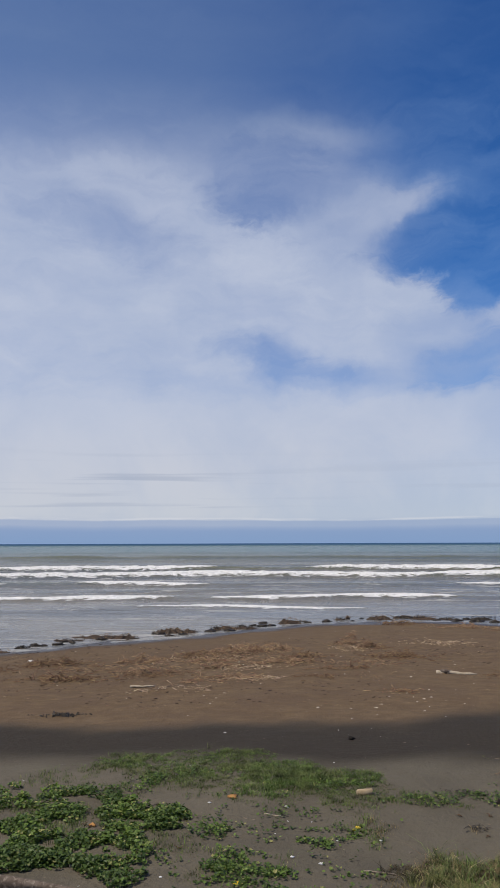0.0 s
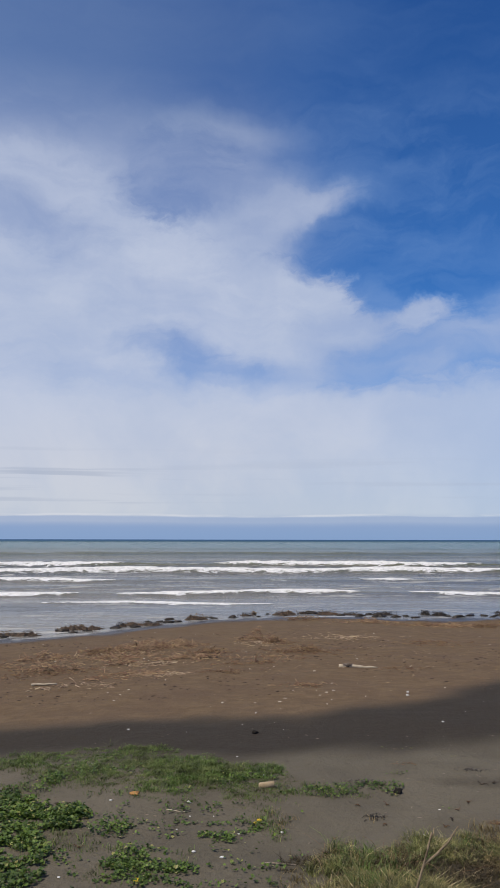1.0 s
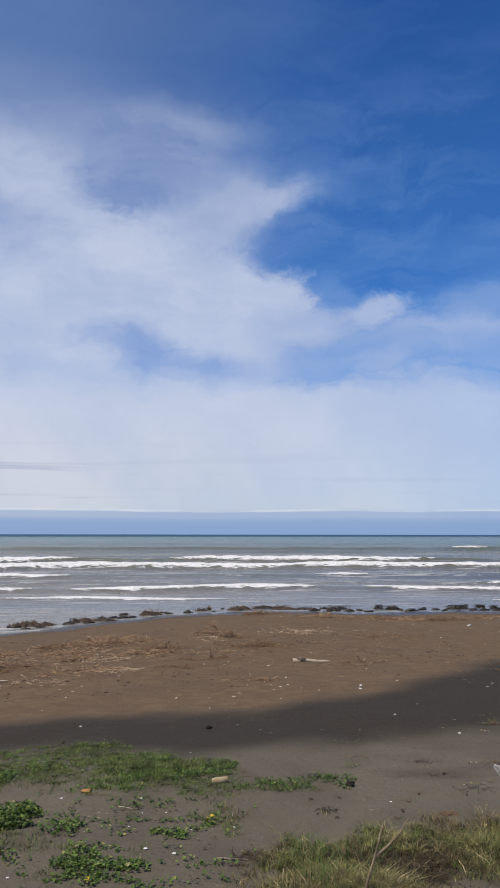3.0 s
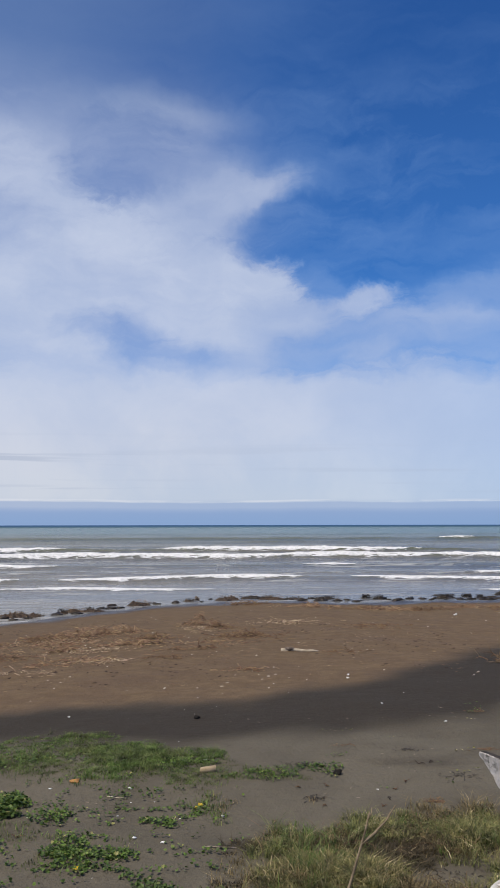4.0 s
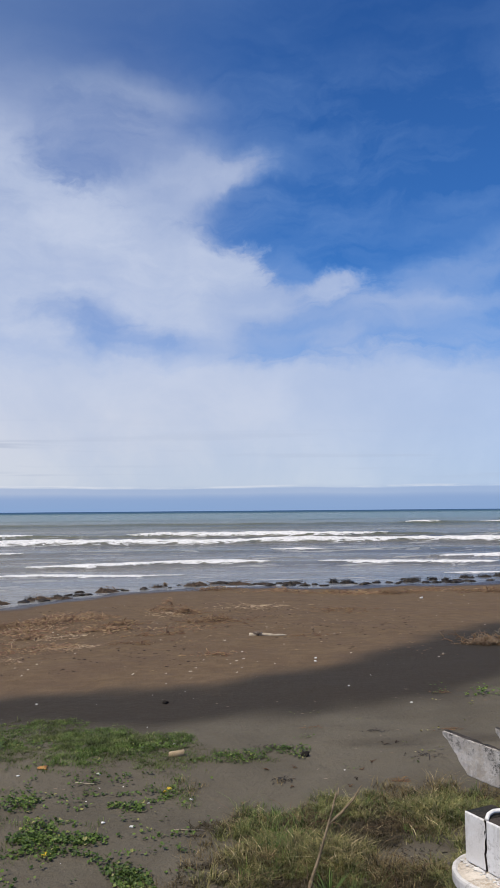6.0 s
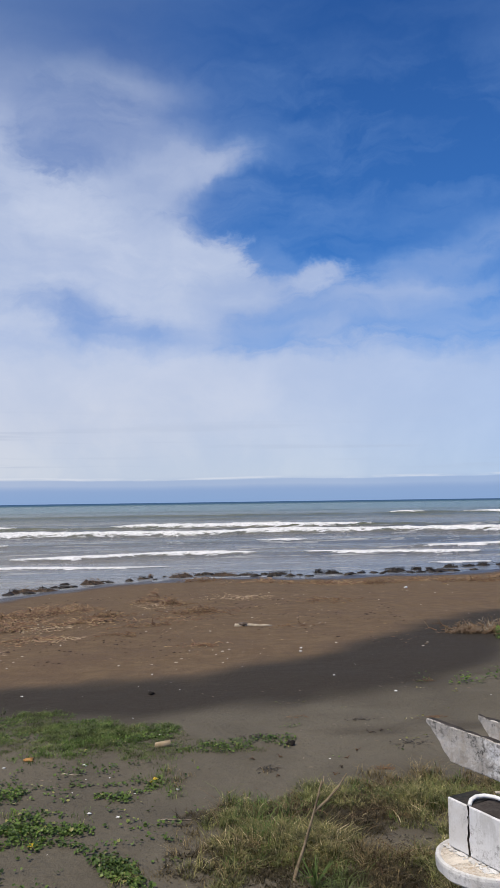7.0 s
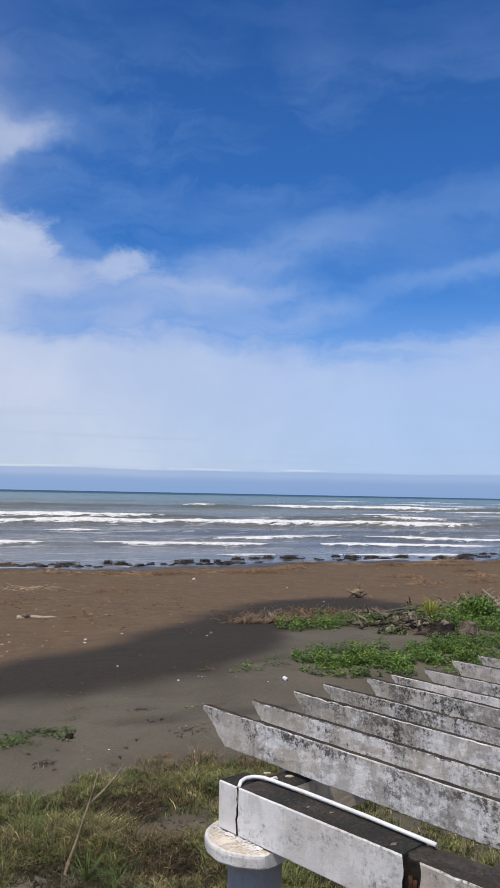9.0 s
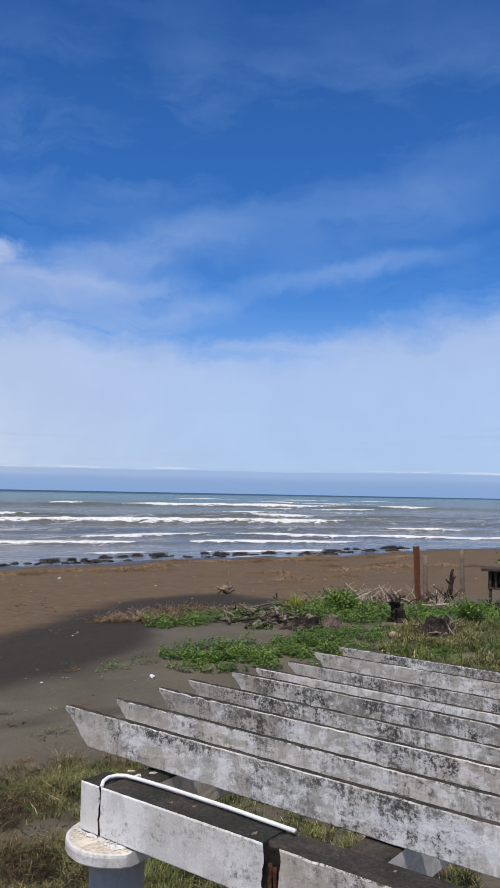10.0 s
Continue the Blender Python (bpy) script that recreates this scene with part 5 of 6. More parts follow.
for k, (x0, y0, x1, y1, r, up, mt) in enumerate(PILE):
    n = 8
    a, b = (x0, y0, gz(x0, y0) + up), (x1, y1, gz(x1, y1) + up + 0.05)
    trunk("driftwood_log", bent(a, b, 0.0, n, r * 0.5, random.Random(k)), [0.72 * r * (1 - 0.4 * i / n) * (1 + 0.25 * noise.noise((i * 0.9, k, 0))) for i in range(n + 1)], mt, ("charred dark" if mt is CHAR else "rotten brown" if mt is LOGWOOD else "weathered grey") + " driftwood log piled on the dune", "log", 70 + k, 0.8, 9)
bm = bmesh.new()
lump(bm, (17.6, 19.05, gz(17.6, 19.05) + 0.36), (0.15, 0.10, 0.09), 9, 0.9)
tagged(part("wood_chunk", bm, DRIFT), "grey splintered wood chunk in the hollow stump", "wood")
bm = bmesh.new()
lump(bm, (18.45, 16.3, gz(18.45, 16.3) + 0.10), (0.15, 0.13, 0.12), 12, 0.5)
tagged(part("stone", bm, TANWOOD), "tan boulder-like husk in dry grass", "stone")


def brush(x, y, rad, n, length, mat, label, seed, up=0.8, thick=1.0):
    """A tangle of dead branches."""
    rng = random.Random(seed)
    root = tagged(new("dead_branches"), label, "brushwood")
    root.location = (x, y, gz(x, y))
    for k in range(n):
        bm = bmesh.new()
        a, l = rng.uniform(0, 6.28), length * rng.uniform(0.5, 1.1)
        p0 = Vector((rng.gauss(0, rad), rng.gauss(0, rad), 0.02))
        p1 = p0 + Vector((math.cos(a) * l * rng.uniform(0.3, 1), math.sin(a) * l * rng.uniform(0.3, 1), l * up * rng.random()))
        r = rng.uniform(0.014, 0.042) * thick
        pts = bent(p0, p1, rng.uniform(0, 0.1), 5, l * 0.06, rng)
        tube(bm, pts, [r * (1 - 0.7 * i / 5) for i in range(6)], 5, 0.2, k)
        q = pts[3]
        tube(bm, bent(q, q + Vector((rng.uniform(-0.3, 0.3), rng.uniform(-0.3, 0.3), rng.uniform(0.05, 0.35))) * l, 0, 3, l * 0.03, rng), [r * 0.5, r * 0.4, r * 0.3, r * 0.12], 5)
        part("branch", bm, mat[k % len(mat)], root)
    return root


brush(24.6, 24.2, 0.8, 70, 1.2, [PALEWOOD, DRIFT, PALEWOOD], "heap of bleached dead branches behind the vines", 51, 0.6, 1.5)
brush(27.0, 22.0, 0.55, 42, 1.1, [DRIFT, PALEWOOD, CHAR], "grey tangle of dead roots and branches", 52)
brush(22.3, 24.4, 0.8, 60, 0.9, [LOGWOOD, SODDEN, DRIFT], "brown heap of dead brushwood behind the vines", 156, 0.5, 1.0)
brush(25.6, 23.2, 0.7, 46, 0.8, [LOGWOOD, CHAR, DRIFT], "dark tangle of dead stalks by the posts", 157, 0.6, 0.9)
brush(15.4, 24.7, 0.5, 14, 0.6, [PALEWOOD, STRAW], "low bleached brushwood on the dune edge", 53)
brush(14.4, 24.4, 0.35, 8, 0.5, [PALEWOOD, DRIFT], "scattered twigs at the dune's tip", 54)
brush(17.7, 21.1, 0.65, 40, 1.0, [LOGWOOD, DRIFT, CHAR, LOGWOOD], "messy pile of broken driftwood branches", 58, 0.45, 1.5)
brush(18.4, 22.2, 0.55, 30, 0.9, [LOGWOOD, DRIFT, CHAR], "jumbled brown branches beside the bush", 59, 0.5, 1.3)
for k, (bx, by) in enumerate([(14.0, 24.5), (15.0, 24.7), (16.0, 24.9), (17.2, 25.1)]):
    brush(bx, by, 0.45, 44, 0.75, [BLEACHED, SODDEN, SODDEN, STRAW], "dry reddish-brown brushwood along the dune edge", 151 + k, 0.4, 0.7)
brush(27.6, 23.6, 0.4, 10, 0.9, [DRIFT, CHAR], "dead branches by the posts", 55)
brush(27.5, 19.7, 0.35, 26, 0.5, [CHAR, BLACKWOOD, LOGWOOD], "dark heap of scrap wood beneath the stand", 158, 0.5, 1.4)
brush(20.4, 16.6, 0.36, 36, 0.85, [LOGWOOD, CHAR, DRIFT], "twisted roots over the rotten stump", 57, 0.6, 1.2)
root = tagged(new("upturned_root"), "brown knotted root ball lying on the beach", "driftwood")
root.location = (21.55, 29.9, gz(21.55, 29.9))
bm = bmesh.new()
lump(bm, (0.1, 0, 0.20), (0.34, 0.16, 0.15), 31, 1.0, 3)
part("root_ball", bm, STAKEWOOD, root)
for k, (dx, dz, r) in enumerate([(0.20, 1.0, 0.06), (-0.50, 0.42, 0.06), (0.36, 0.55, 0.08), (-0.28, 0.0, 0.06), (0.22, 0.0, 0.07), (-0.40, 0.22, 0.04)]):
    bm = bmesh.new()
    tube(bm, bent((dx * 0.3, 0, 0.2), (dx, 0.05 * k, dz), 0.0, 4, 0.04, random.Random(k)), [r, r * 0.85, r * 0.7, r * 0.5, r * 0.25], 7, 0.4, k)
    part("root", bm, DRIFT if k == 2 else STAKEWOOD, root)
trunk("driftwood_log", bent((24.6, 21.3, gz(24.6, 21.3) + 0.1), (26.4, 20.6, gz(26.4, 20.6) + 0.08), 0.04, 6, 0.05), [0.05, 0.05, 0.045, 0.04, 0.035, 0.03, 0.02], PALEWOOD, "curved white driftwood branch on the dune", "log", 95)


def post(x, y, h, r, lean, mat, label, seed, name="wooden_post"):
    bm = bmesh.new()
    z = gz(x, y)
    pts = [(x + lean * t, y, z - 0.2 + (h + 0.2) * t) for t in (0, 0.25, 0.5, 0.75, 1.0)]
    tube(bm, pts, [r, r * 0.98, r * 0.96, r * 0.93, r * 0.9], 10, 0.12, seed)
    return tagged(part(name, bm, mat), label, "post")


post(26.6, 22.6, 1.95, 0.10, -0.05, POSTWOOD, "grey wooden post standing in the sand", 3)
post(31.1, 24.5, 1.95, 0.11, -0.05, POSTWOOD, "grey wooden post by a dark snag", 4)
# rusted sheet-pile post: a bent channel with a thin spike
root = tagged(new("rusted_post"), "leaning rust-red iron channel post", "post")
root.location = (26.6, 23.0, gz(26.6, 23.0))
bm = bmesh.new()
prof = [(-0.13, -0.06), (-0.13, 0.06), (-0.11, 0.06), (-0.10, -0.03), (0.10, -0.03), (0.11, 0.06), (0.13, 0.06), (0.13, -0.06)]
rings = []
for i in range(9):
    t = i / 8
    w = 0.75 + 0.25 * t
    rings.append([bm.verts.new((px * w - 0.14 * t + 0.015 * noise.noise((t * 5, k, 1)), py, -0.2 + 2.5 * t + (0.06 * noise.noise((k * 1.3, 0, 4)) if i == 8 else 0))) for k, (px, py) in enumerate(prof)])
for r0, r1 in zip(rings, rings[1:]):
    for k in range(8):
        bm.faces.new((r0[k], r0[(k + 1) % 8], r1[(k + 1) % 8], r1[k]))
bm.faces.new(rings[-1])
bmesh.ops.recalc_face_normals(bm, faces=bm.faces)
part("channel", bm, RUST, root, smooth=False)
bm = bmesh.new()
tube(bm, [(-0.10, 0, 2.2), (-0.10, 0, 2.6)], [0.015, 0.010], 6)
part("spike", bm, RUST, root)

# small roofed stand at the edge of the dune
stand = tagged(new("wooden_stand"), "small dark wooden stand with an overhanging roof", "stand")
sx0, sy0 = 27.72, 19.61
stand.location = (sx0, sy0, gz(sx0, sy0))


def block(size, at, bevel=0.012):
    bm = bmesh.new()
    bmesh.ops.create_cube(bm, size=1.0)
    for v in bm.verts:
        v.co = Vector((v.co.x * size[0] + at[0], v.co.y * size[1] + at[1], v.co.z * size[2] + at[2]))
    bmesh.ops.bevel(bm, geom=bm.edges[:], offset=bevel, segments=1, affect="EDGES")
    return bm


turn = Matrix.Rotation(radians(-50), 4, "Z")
for name, bm in [("roof", block((1.7, 1.2, 0.10), (0, 0, 1.50))), ("floor_board", block((1.2, 0.8, 0.06), (0, 0, 0.78)))] + \
        [("leg", block((0.10, 0.10, 0.8), (ex * 0.5, ey * 0.3, 0.38))) for ex in (-1, 1) for ey in (-1, 1)] + \
        [("slat", block((0.09, 0.04, 0.66), (-0.52 + 0.208 * k, -0.36, 1.13))) for k in range(6)] + \
        [("slat", block((0.04, 0.12, 0.66), (-0.56, -0.2 + 0.2 * k, 1.13))) for k in range(3)] + [("back_panel", block((1.1, 0.04, 0.66), (0, 0.36, 1.13)))]:
    for v in bm.verts:
        v.co = turn @ v.co
    part(name, bm, CHAR, stand, smooth=False)
bm = bmesh.new()
ringp = [(27.2 + 0.33 * math.cos(a), 19.35 + 0.33 * math.sin(a), gz(27.2, 19.35) + 0.12) for a in np.linspace(0, 2 * math.pi, 20)]
tube(bm, ringp, [0.12] * 20, 10, cap=False)
tagged(part("old_tyre", bm, DARK), "black worn tyre lying below the stand", "tyre")


def shrub(x, y, r, h, n, size, mat, label, seed, strap=False):
    """A small bush: stems and many leaves with gaps."""
    rng = random.Random(seed)
    root = tagged(new("bush"), label, "bush")
    root.location = (x, y, gz(x, y))
    verts, faces = [], []
    for k in range(7):
        a = rng.uniform(0, 6.28)
        tip = Vector((math.cos(a) * r * rng.uniform(0.2, 0.8), math.sin(a) * r * rng.uniform(0.2, 0.8), h * rng.uniform(0.6, 1.0)))
        bm = bmesh.new()
        tube(bm, bent((0, 0, -0.03), tip, 0, 4, 0.03, rng), [0.018, 0.015, 0.012, 0.009, 0.005], 5)
        part("stem", bm, DRIFT, root)
        for _ in range(n // 7):
            t = rng.uniform(0.25, 1.05)
            p = tip * t + Vector((rng.gauss(0, r * 0.22), rng.gauss(0, r * 0.22), rng.gauss(0, h * 0.10)))
            p.z = max(p.z, 0.03)
            s = size * rng.uniform(0.6, 1.2)
            m = Matrix.Translation(p) @ Euler((rng.gauss(0.5, 0.6), rng.gauss(0, 0.5), rng.uniform(0, 6.28))).to_matrix().to_4x4()
            b = len(verts)
            w = 0.16 if strap else 0.36
            verts += [tuple(m @ Vector(q)) for q in ((0, 0, 0), (-w * s, s * 0.5, 0.08 * s), (0, s, 0), (w * s, s * 0.5, 0.08 * s))]
            faces += [(b, b + 2, b + 1), (b, b + 3, b + 2)]
    crown = arrays("leaves", verts, faces, mat)
    crown.parent = root
    return root


rosette(19.6, 22.3, 120, 0.9, 0.018, BUSH, "tall spiky yellow-green bush on the dune crest", "bush", "bush", 61, 0.75)
shrub(23.1, 17.4, 0.55, 0.75, 2200, 0.085, VINE_FAR, "dark green leafy bush at the dune", 62)
shrub(21.4, 21.6, 0.9, 0.75, 2800, 0.10, VINE_FAR, "leafy green shrub among the vines", 63)
shrub(38.0, 26.5, 1.3, 1.25, 1600, 0.22, VINE_FAR, "round green shrub behind the stand", 64)


# ---------- wrack, litter and stones ----------
def strands(name, x, y, rx, ry, n, length, h, mat, label, seed, cat="seaweed", thick=1.0):
    """A heap of thin tangled stalks."""
    rng = random.Random(seed)
    verts, faces = [], []
    for _ in range(n):
        px, py = x + rng.gauss(0, rx * 0.5), y + rng.gauss(0, ry * 0.5)
        if noise.noise((px * 1.3, py * 1.3, seed)) < -0.05 and rng.random() < 0.8:
            continue
        rr = math.hypot((px - x) / rx, (py - y) / ry)
        z = gz(px, py) + h * rng.random() * max(0.05, 1 - rr)
        a, l, w = rng.uniform(0, 6.28), length * rng.uniform(0.2, 1.1), rng.uniform(0.005, 0.021) * thick
        rise = rng.gauss(0.12, 0.3)
        for i in range(3):
            x2, y2, z2 = px + math.cos(a) * l / 3, py + math.sin(a) * l / 3, max(z + rise * l / 3, gz(px, py) + 0.01)
            b = len(verts)
            sx_, sy_ = -math.sin(a) * w, math.cos(a) * w
            verts += [(px - sx_, py - sy_, z), (px + sx_, py + sy_, z), (x2 + sx_, y2 + sy_, z2), (x2 - sx_, y2 - sy_, z2), (px, py, z + w * 1.3), (x2, y2, z2 + w * 1.3)]
            faces += [(b, b + 4, b + 5, b + 3), (b + 4, b + 1, b + 2, b + 5)]
            px, py, z = x2, y2, z2
            a += rng.gauss(0, 0.5)
            rise -= 0.2
    return tagged(arrays(name, verts, faces, mat), label, cat, "wrack on the beach", "stuff")


HEAPS = [(4.6, 38.4, 0.9, 1.0, 0.38), (5.3, 36.8, 0.8, 0.7, 0.2), (-0.6, 35.6, 1.9, 1.3, 0.26), (-2.0, 34.4, 1.5, 1.0, 0.2), (0.9, 36.6, 1.2, 0.8, 0.18), (-8.1, 32.4, 1.5, 1.0, 0.22), (-3.4, 29.6, 1.3, 0.6, 0.28), (6.0, 33.4, 1.4, 0.8, 0.16), (-1.4, 30.8, 0.9, 0.4, 0.16),
         (-6.2, 28.0, 1.6, 0.8, 0.12), (1.6, 31.5, 1.6, 0.6, 0.10), (-10.5, 30.5, 1.6, 1.0, 0.2), (-4.6, 33.2, 1.0, 0.7, 0.2), (2.4, 33.6, 0.8, 0.5, 0.14), (-1.8, 32.6, 1.3, 0.5, 0.14), (3.2, 29.6, 1.0, 0.4, 0.06), (-0.4, 27.8, 1.2, 0.4, 0.06)]
strand = random.Random(41)
for k in range(17):
    hx = 7.5 + 46.0 * (k + strand.random()) / 17
    HEAPS.append((hx, float(shore(np.float64(hx))) - strand.uniform(3.0, 11.0), strand.uniform(1.3, 2.8), strand.uniform(0.7, 1.4), strand.uniform(0.14, 0.28)))
for k in range(12):
    hx = 27.0 + 20.0 * (k + strand.random()) / 12
    HEAPS.append((hx, strand.uniform(30.0, 42.0), strand.uniform(0.8, 1.7), strand.uniform(0.5, 1.0), strand.uniform(0.14, 0.26)))
for k, (hx, hy, hrx, hry, hh) in enumerate(HEAPS):
    strands("dry_wrack", hx, hy, hrx, hry, int((230 if hx < 8 else 170) * hrx * hry) + 90, 0.34, hh * (1.9 if hx < 8 else 1.2), (STRAW, SODDEN, STRAW, SODDEN)[k % 4], "tangled heap of dry brown seaweed stalks", 100 + k)

# flat strewn mats of straw between the heaps
MATS = [(-1.8, 33.8, 1.6, 1.3), (0.7, 32.8, 1.7, 1.2), (-3.2, 28.7, 1.5, 1.1), (-2.1, 25.4, 1.3, 0.7), (-1.3, 27.0, 1.2, 0.7), (2.4, 27.7, 1.3, 0.6), (0.4, 27.3, 1.1, 0.6), (4.9, 31.3, 1.0, 1.1),
        (6.3, 32.6, 1.5, 0.9), (4.3, 36.7, 0.8, 1.4), (5.0, 24.4, 0.9, 0.5), (8.7, 27.8, 0.9, 0.6), (8.7, 38.9, 1.9, 1.3), (-6.0, 31.0, 2.0, 1.4), (12.5, 36.0, 1.7, 1.2), (-0.2, 30.4, 1.8, 0.8)]
for k, (hx, hy, hrx, hry) in enumerate(MATS):
    strands("strewn_straw", hx, hy, hrx, hry, int(110 * hrx * hry) + 30, 0.24, 0.07, (PALESTRAW, STRAW, SODDEN)[k % 3], "thin flat mat of strewn straw and stalks on brown sand", 500 + k, "straw", 0.85)


def litter(name, n, box, size, mat, label, seed, thin=0.35, clump=-0.1):
    """Many small chips strewn over the sand."""
    rng = random.Random(seed)
    verts, faces = [], []
    x0, x1, y0, y1 = box
    for _ in range(n):
        x, y = rng.uniform(x0, x1), rng.uniform(y0, y1)
        if y > float(shore(np.float64(x))) - 1.5 or noise.noise((x * 0.22, y * 0.3, seed)) < clump:
            continue
        s = size * rng.uniform(0.4, 1.3)
        l, w, a = s, s * rng.uniform(thin * 0.5, thin), rng.uniform(0, 3.14)
        h = min(s * rng.uniform(0.12, 0.3), w * 0.7)
        z, c, d, b = gz(x, y) - 0.004, math.cos(a), math.sin(a), len(verts)
        for px, py, pz in ((-1, -1, 0), (1, -0.7, 0), (0.9, 1, 0), (-0.8, 0.9, 0), (-0.6, -0.5, 1), (0.5, -0.4, 0.8), (0.55, 0.5, 0.9), (-0.5, 0.5, 0.7)):
            verts.append((x + c * px * l / 2 - d * py * w / 2, y + d * px * l / 2 + c * py * w / 2, z + pz * h))
        faces += [(b + 4, b + 5, b + 6, b + 7), (b, b + 1, b + 5, b + 4), (b + 1, b + 2, b + 6, b + 5), (b + 2, b + 3, b + 7, b + 6), (b + 3, b, b + 4, b + 7)]
    return tagged(arrays(name, verts, faces, mat), label, "litter", kind="stuff")


litter("wood_chips", 4600, (-14, 12, 22, 40), 0.10, STRAW, "small scattered brown wood and stalk bits", 201, 0.14, -0.05)
litter("wood_chips", 420, (-14, 50, 22, 42), 0.10, SODDEN, "small scattered dark wood bits", 202, 0.14, 0.0)
litter("wood_chips", 1300, (12, 50, 22, 53), 0.12, STRAW, "small brown stalk bits on dry sand", 208, 0.12, 0.0)
litter("twigs", 700, (15, 62, 45, 54), 0.40, SODDEN, "brown twigs strewn along the tideline", 206, 0.05, -0.05)
litter("wood_chips", 2600, (-14, 16, 22.5, 42), 0.13, CHAR, "small dark bits of sodden wood on brown sand", 212, 0.3, 0.0)
litter("straw_bits", 900, (-13, 14, 23, 36), 0.085, PALESTRAW, "small pale straw bits on brown sand", 209, 0.3, 0.05)
litter("straw_bits", 700, (-13, 14, 24, 37), 0.17, SODDEN, "small dark stalk bits on brown sand", 211, 0.14, 0.02)
litter("straw_bits", 400, (12, 45, 30, 48), 0.10, PALESTRAW, "small pale straw bits near the tideline", 210, 0.22, 0.0)
litter("twigs", 160, (-8, 8, 28, 37), 0.5, STRAW, "long pale stalks lying on the beach", 207, 0.04, -0.1)
for k in range(20):
    rng = random.Random(1500 + k)
    x, y = (rng.uniform(4.2, 7.2), rng.uniform(11.9, 14.6)) if k % 2 else (rng.uniform(-2.6, 4.2), rng.uniform(9.8, 14.0))
    bm = bmesh.new()
    for j in range(3):
        a = rng.uniform(0, 6.28)
        l = rng.uniform(0.04, 0.13)
        tube(bm, bent((0, 0, 0.0), (math.cos(a) * l, math.sin(a) * l, rng.uniform(0.0, 0.04)), 0.02, 4, 0.02, rng), [0.007, 0.006, 0.005, 0.004, 0.003], 4)
    ob = tagged(part("dead_sprig", bm, SODDEN if k % 3 else CHAR), "tiny dead brown twig sprig on grey sand", "twig", "sprigs on the sand")
    ob.location = (x, y, gz(x, y))
for k, (x, y, rx, ry) in enumerate([(7.1, 13.1, 0.35, 0.22), (6.25, 12.05, 0.15, 0.1), (4.6, 14.1, 0.3, 0.12), (5.55, 15.2, 0.22, 0.12), (6.8, 14.7, 0.25, 0.05), (9.4, 17.5, 0.4, 0.15), (4.45, 12.4, 0.15, 0.2), (8.2, 14.6, 0.3, 0.1), (5.4, 9.4, 0.4, 0.2), (5.1, 9.2, 0.3, 0.15)]):
    strands("twig_litter", x, y, rx, ry, 60, 0.10, 0.02, SODDEN if k % 2 else KELP, "loose patch of small dead twigs on grey sand", 400 + k, "twigs", 0.35)
litter("shell_bits", 34, (-1.0, 7.0, 21.6, 25.0), 0.085, SHELL, "pale shell and plastic crumbs on brown sand", 231, 0.6, -0.1)
litter("shell_bits", 22, (9.0, 12.0, 27.0, 33.0), 0.09, SHELL, "pale shell crumbs on brown sand", 232, 0.6, -0.1)
litter("shell_bits", 430, (-14, 45, 20, 50), 0.085, SHELL, "small white shell and plastic bits", 203, 0.7, 0.0)
litter("wood_chips", 260, (-4, 10, 9, 18), 0.07, DRIFT, "tiny twigs and crumbs on grey sand", 204, 0.25, -0.1)
litter("pebbles", 120, (-4, 12, 9, 22), 0.035, WHITE, "tiny pale pebbles on grey sand", 205, 0.8, 0.0)


def scrap(x, y, r, mat, label, name, seed, cat="litter", flat=0.6):
    bm = bmesh.new()
    lump(bm, (0, 0, 0), (r, r * 0.75, r * flat), seed, 0.8)
    ob = tagged(part(name, bm, mat), label, cat)
    ob.location = (x, y, gz(x, y) + r * flat * 0.7)
    return ob


scrap(5.09, 13.56, 0.065, DARK, "dark dried coconut husk on grey sand", "coconut_husk", 1, "coconut", 0.8)
scrap(2.98, 17.9, 0.06, DARK, "small dark husk on dark sand", "coconut_husk", 2, "coconut", 0.7)
scrap(10.45, 15.8, 0.06, WHITE, "round white float washed onto the sand", "float", 3, "float", 0.9)
scrap(0.69, 13.56, 0.085, ORANGE, "orange husk lying by a vine", "orange_husk", 4, "husk", 0.3)
scrap(-1.33, 12.27, 0.05, ORANGE, "small orange fruit husk among vines", "orange_husk", 5, "husk", 0.6)
scrap(2.67, 12.36, 0.038, YELLOW, "yellow flower on a vine", "yellow_flower", 6, "flower", 0.6)
scrap(2.6, 12.28, 0.028, YELLOW, "yellow flower on a vine", "yellow_flower", 7, "flower", 0.6)
scrap(0.98, 10.3, 0.036, YELLOW, "yellowed leaves in a vine", "yellow_flower", 8, "flower", 0.6)
# flat scatter of dark strands making one soft dark patch
strands("charred_clump", -4.6, 21.5, 0.6, 0.25, 260, 0.10, 0.02, KELP, "low dark patch of short strands on sand", 9, "clump")
for k, (x, y, r) in enumerate([(0.14, 18.77, 0.05), (0.34, 13.3, 0.045), (1.69, 11.18, 0.045), (2.07, 10.96, 0.05), (2.96, 11.89, 0.045), (1.6, 13.2, 0.06), (-2.15, 11.54, 0.035), (0.0, 10.49, 0.035), (8.22, 16.66, 0.055), (7.5, 22.19, 0.075), (18.3, 41.2, 0.16), (7.37, 18.51, 0.05), (7.64, 22.69, 0.07), (-9.3, 33.6, 0.2), (2.9, 14.45, 0.04), (-0.45, 11.1, 0.035)]):
    scrap(x, y, r * 0.6, WHITE, "small white plastic scrap on sand", "plastic_scrap", 20 + k, "litter", 0.45)
bm = block((0.27, 0.10, 0.09), (0, 0, 0.04), 0.014)
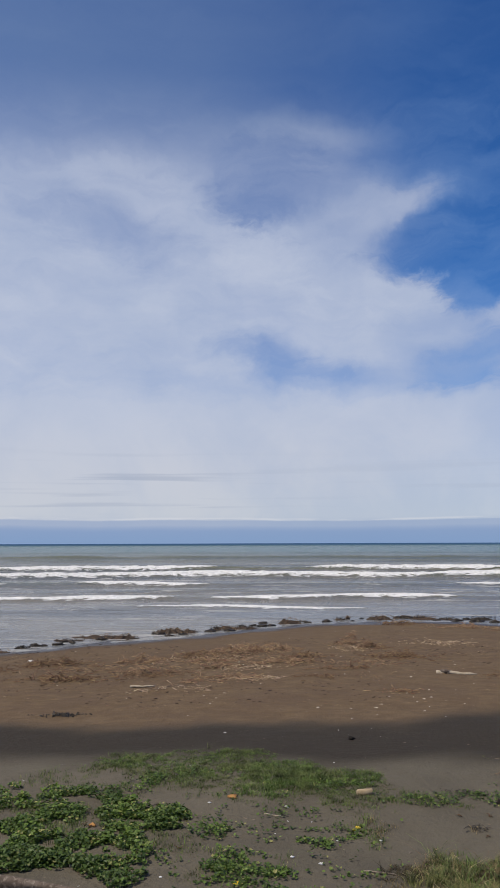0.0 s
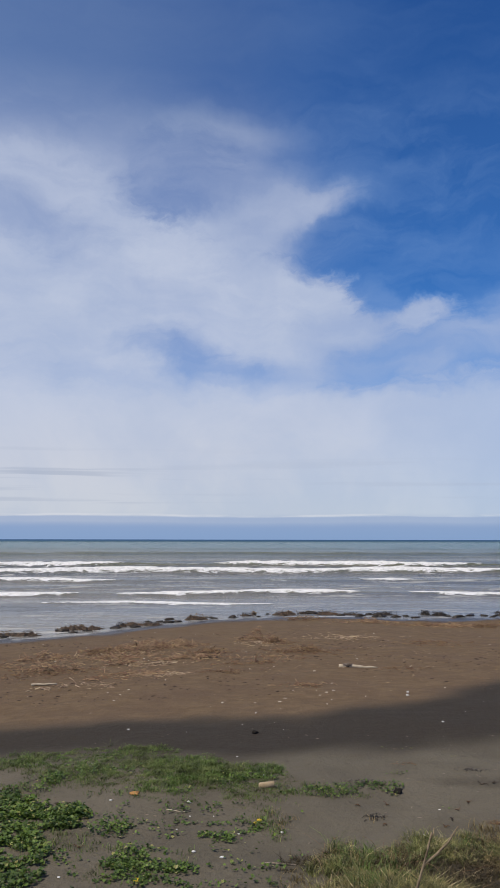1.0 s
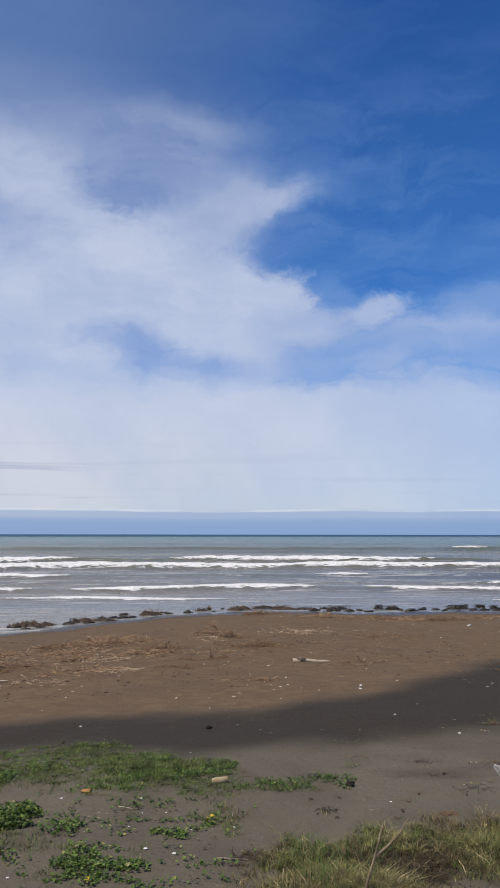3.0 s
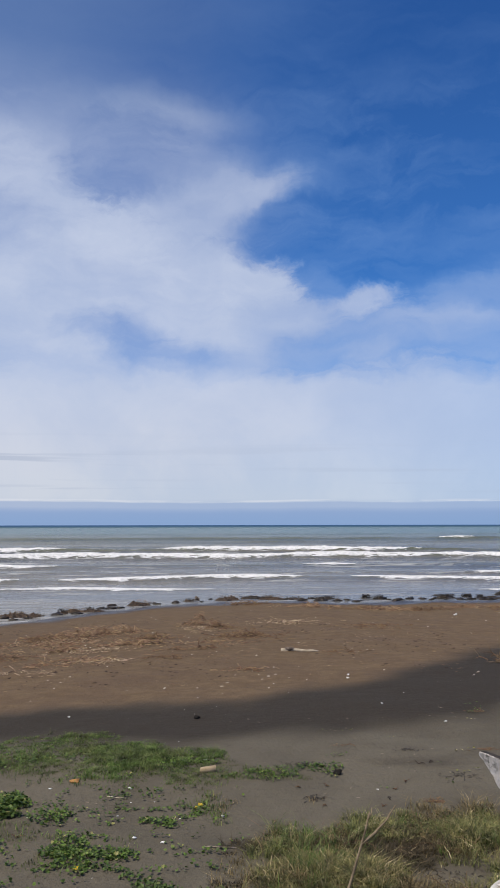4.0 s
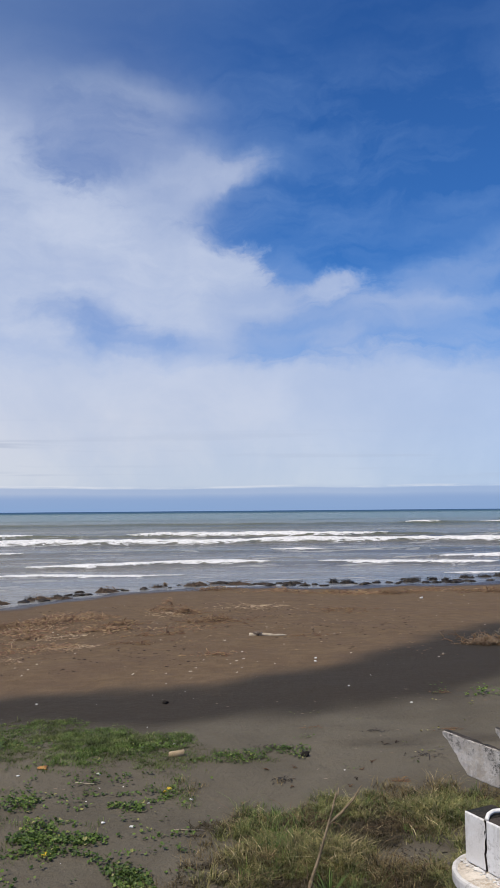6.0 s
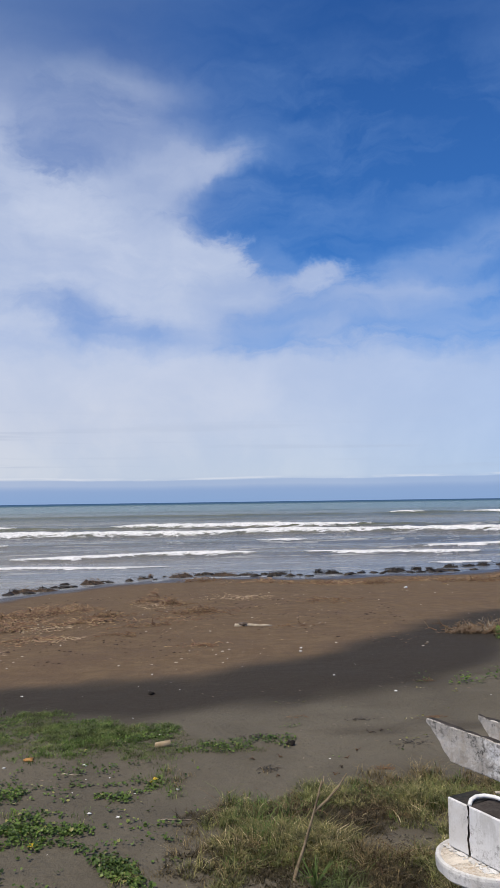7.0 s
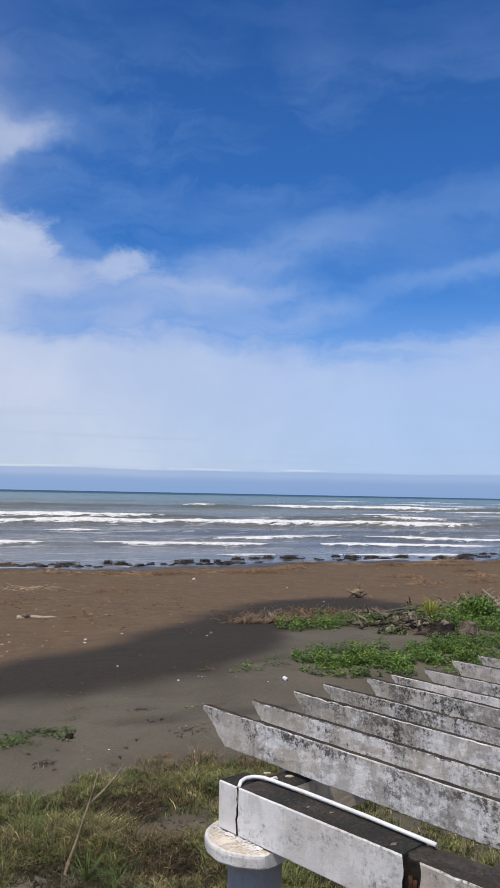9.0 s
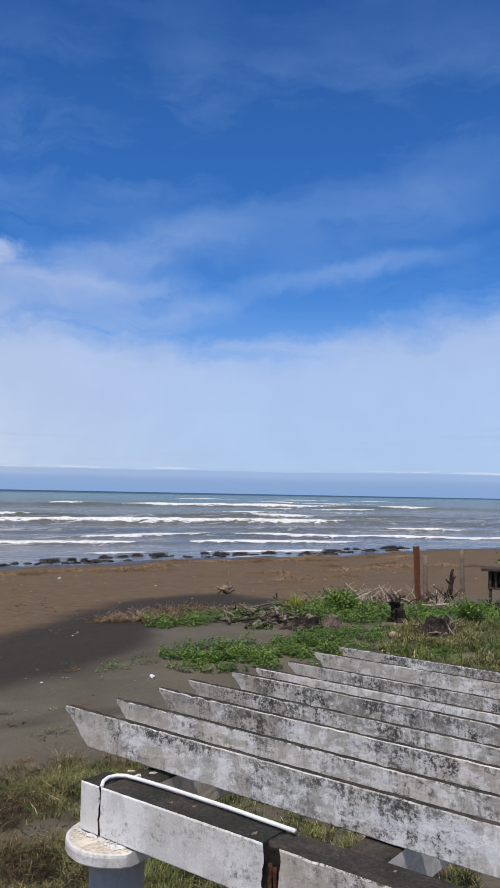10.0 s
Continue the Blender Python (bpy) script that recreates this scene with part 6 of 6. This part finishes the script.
for v in bm.verts:
    v.co += Vector((0.012 * noise.noise(v.co * 31), 0.012 * noise.noise(v.co * 27 + Vector((3, 0, 0))), 0.012 * noise.noise(v.co * 29 + Vector((0, 5, 0)))))
    v.co.z += 0.10 * v.co.x
bmesh.ops.translate(bm, verts=bm.verts, vec=(2.9, 13.83, gz(2.9, 13.83)))
tagged(part("wood_block", bm, TANWOOD), "tan block of wood resting in green grass", "wood")


def wrack_clump(x, y, rx, ry, h, seed):
    """Dark sodden weed and wood at the water's edge: a ragged low mound with stalks."""
    rng = random.Random(seed)
    root = tagged(new("seaweed_clump"), "dark sodden seaweed clump at the water's edge", "seaweed", "clumps along the waterline")
    z = max(gz(x, y), SEA - 0.02)
    root.location = (x, y, z)
    bm = bmesh.new()
    n = 22
    grid = {}
    for i in range(n + 1):
        for j in range(n + 1):
            a, b = 2.6 * (i / n - 0.5), 2.6 * (j / n - 0.5)
            q = Vector((a * rx, b * ry, 0))
            k = 1 - (a * a + b * b) + 0.9 * noise.noise((q.x * 1.6, q.y * 2.2, seed)) + 0.6 * noise.noise((q.x * 4.5, q.y * 5.0, seed + 2.0))
            grid[i, j] = bm.verts.new((q.x, q.y, h * 0.55 * min(k, 1.0) * (0.6 + 0.9 * abs(noise.noise((q.x * 7, q.y * 7, seed)))) if k > 0 else -0.12))
    for i in range(n):
        for j in range(n):
            f = [grid[i, j], grid[i + 1, j], grid[i + 1, j + 1], grid[i, j + 1]]
            if max(v.co.z for v in f) > -0.1:
                bm.faces.new(f)
    for v in [v for v in bm.verts if not v.link_faces]:
        bm.verts.remove(v)
    part("weed", bm, BROWNKELP if x < 14 else KELP, root, smooth=False)
    verts, faces = [], []
    for k in range(60 if x < 14 else 130):
        a = rng.uniform(0, 6.28)
        p = Vector((rng.gauss(0, 0.5) * rx, rng.gauss(0, 0.5) * ry, h * rng.uniform(0.1, 0.7)))
        d = Vector((math.cos(a), math.sin(a), rng.gauss(0.1, 0.4))) * rng.uniform(0.07, 0.22)
        w = Vector((-math.sin(a), math.cos(a), 0)) * rng.uniform(0.008, 0.022)
        b = len(verts)
        verts += [tuple(q) for q in (p - w, p + w, p + d, p + d * 0.5 + Vector((0, 0, 0.03)))]
        faces += [(b, b + 1, b + 3), (b + 3, b + 1, b + 2), (b, b + 3, b + 2)]
    stalks = arrays("weed_fringe", verts, faces, SODDEN if seed % 2 == 0 and x < 14 else KELP)
    stalks.parent = root
    stalks["kind"] = "stuff"
    return root


EDGE = [(-12.6, 1.1, 0.35, 0.12), (-10.4, 1.0, 0.5, 0.2), (-9.0, 1.4, 0.6, 0.34), (-7.6, 1.2, 0.5, 0.26), (-5.2, 1.3, 0.7, 0.42), (-4.4, 0.7, 0.5, 0.2), (-2.3, 0.8, 0.6, 0.32), (-1.2, 0.9, 0.5, 0.3), (1.5, 0.8, 0.6, 0.38), (4.9, 0.6, 0.4, 0.26), (7.6, 0.9, 0.7, 0.36), (9.0, 0.5, 0.4, 0.2), (10.7, 1.1, 0.7, 0.4), (12.3, 0.6, 0.4, 0.2), (14.4, 1.1, 0.6, 0.34)]
for k in range(14):
    EDGE.append((17.0 + 44.0 * (k + strand.random() * 0.7) / 14, strand.uniform(1.0, 2.1), strand.uniform(0.5, 0.8), strand.uniform(0.30, 0.42)))
for k, (x, rx, ry, h) in enumerate(EDGE):
    rng = random.Random(700 + k)
    for j in range(1 if x < 16 and k % 3 else 2):
        ex = x + (rng.gauss(0, 1.1) if j or x > 16 else 0.0)
        ey = float(shore(np.float64(ex))) + rng.uniform(-1.2, 0.9) + (0.6 if x > 16 else 0.0)
        f = rng.uniform(0.3, 0.62) if x > 16 or j else rng.uniform(0.75, 1.05)
        wrack_clump(ex, ey, rx * f, ry * f, h * rng.uniform(0.6, 1.1) * (1.35 if x < 16 else 1.0), 300 + k * 11 + j * 5)
for k in range(130):
    rng = random.Random(900 + k)
    x = -13 + 74 * rng.random()
    y = float(shore(np.float64(x))) - 1.6 + abs(rng.gauss(0.2, 1.2))
    bm = bmesh.new()
    r = rng.uniform(0.07, 0.26) * (1.0 if k % 4 else 1.3)
    lump(bm, (0, 0, 0), (r * 1.5, r, r * 0.5), k, 0.9, 2)
    ob = tagged(part("wet_stone", bm, KELP), "small dark wet lump at the waterline", "stone", "lumps along the waterline")
    ob.location = (x, y, max(gz(x, y), SEA - 0.03) + 0.04)
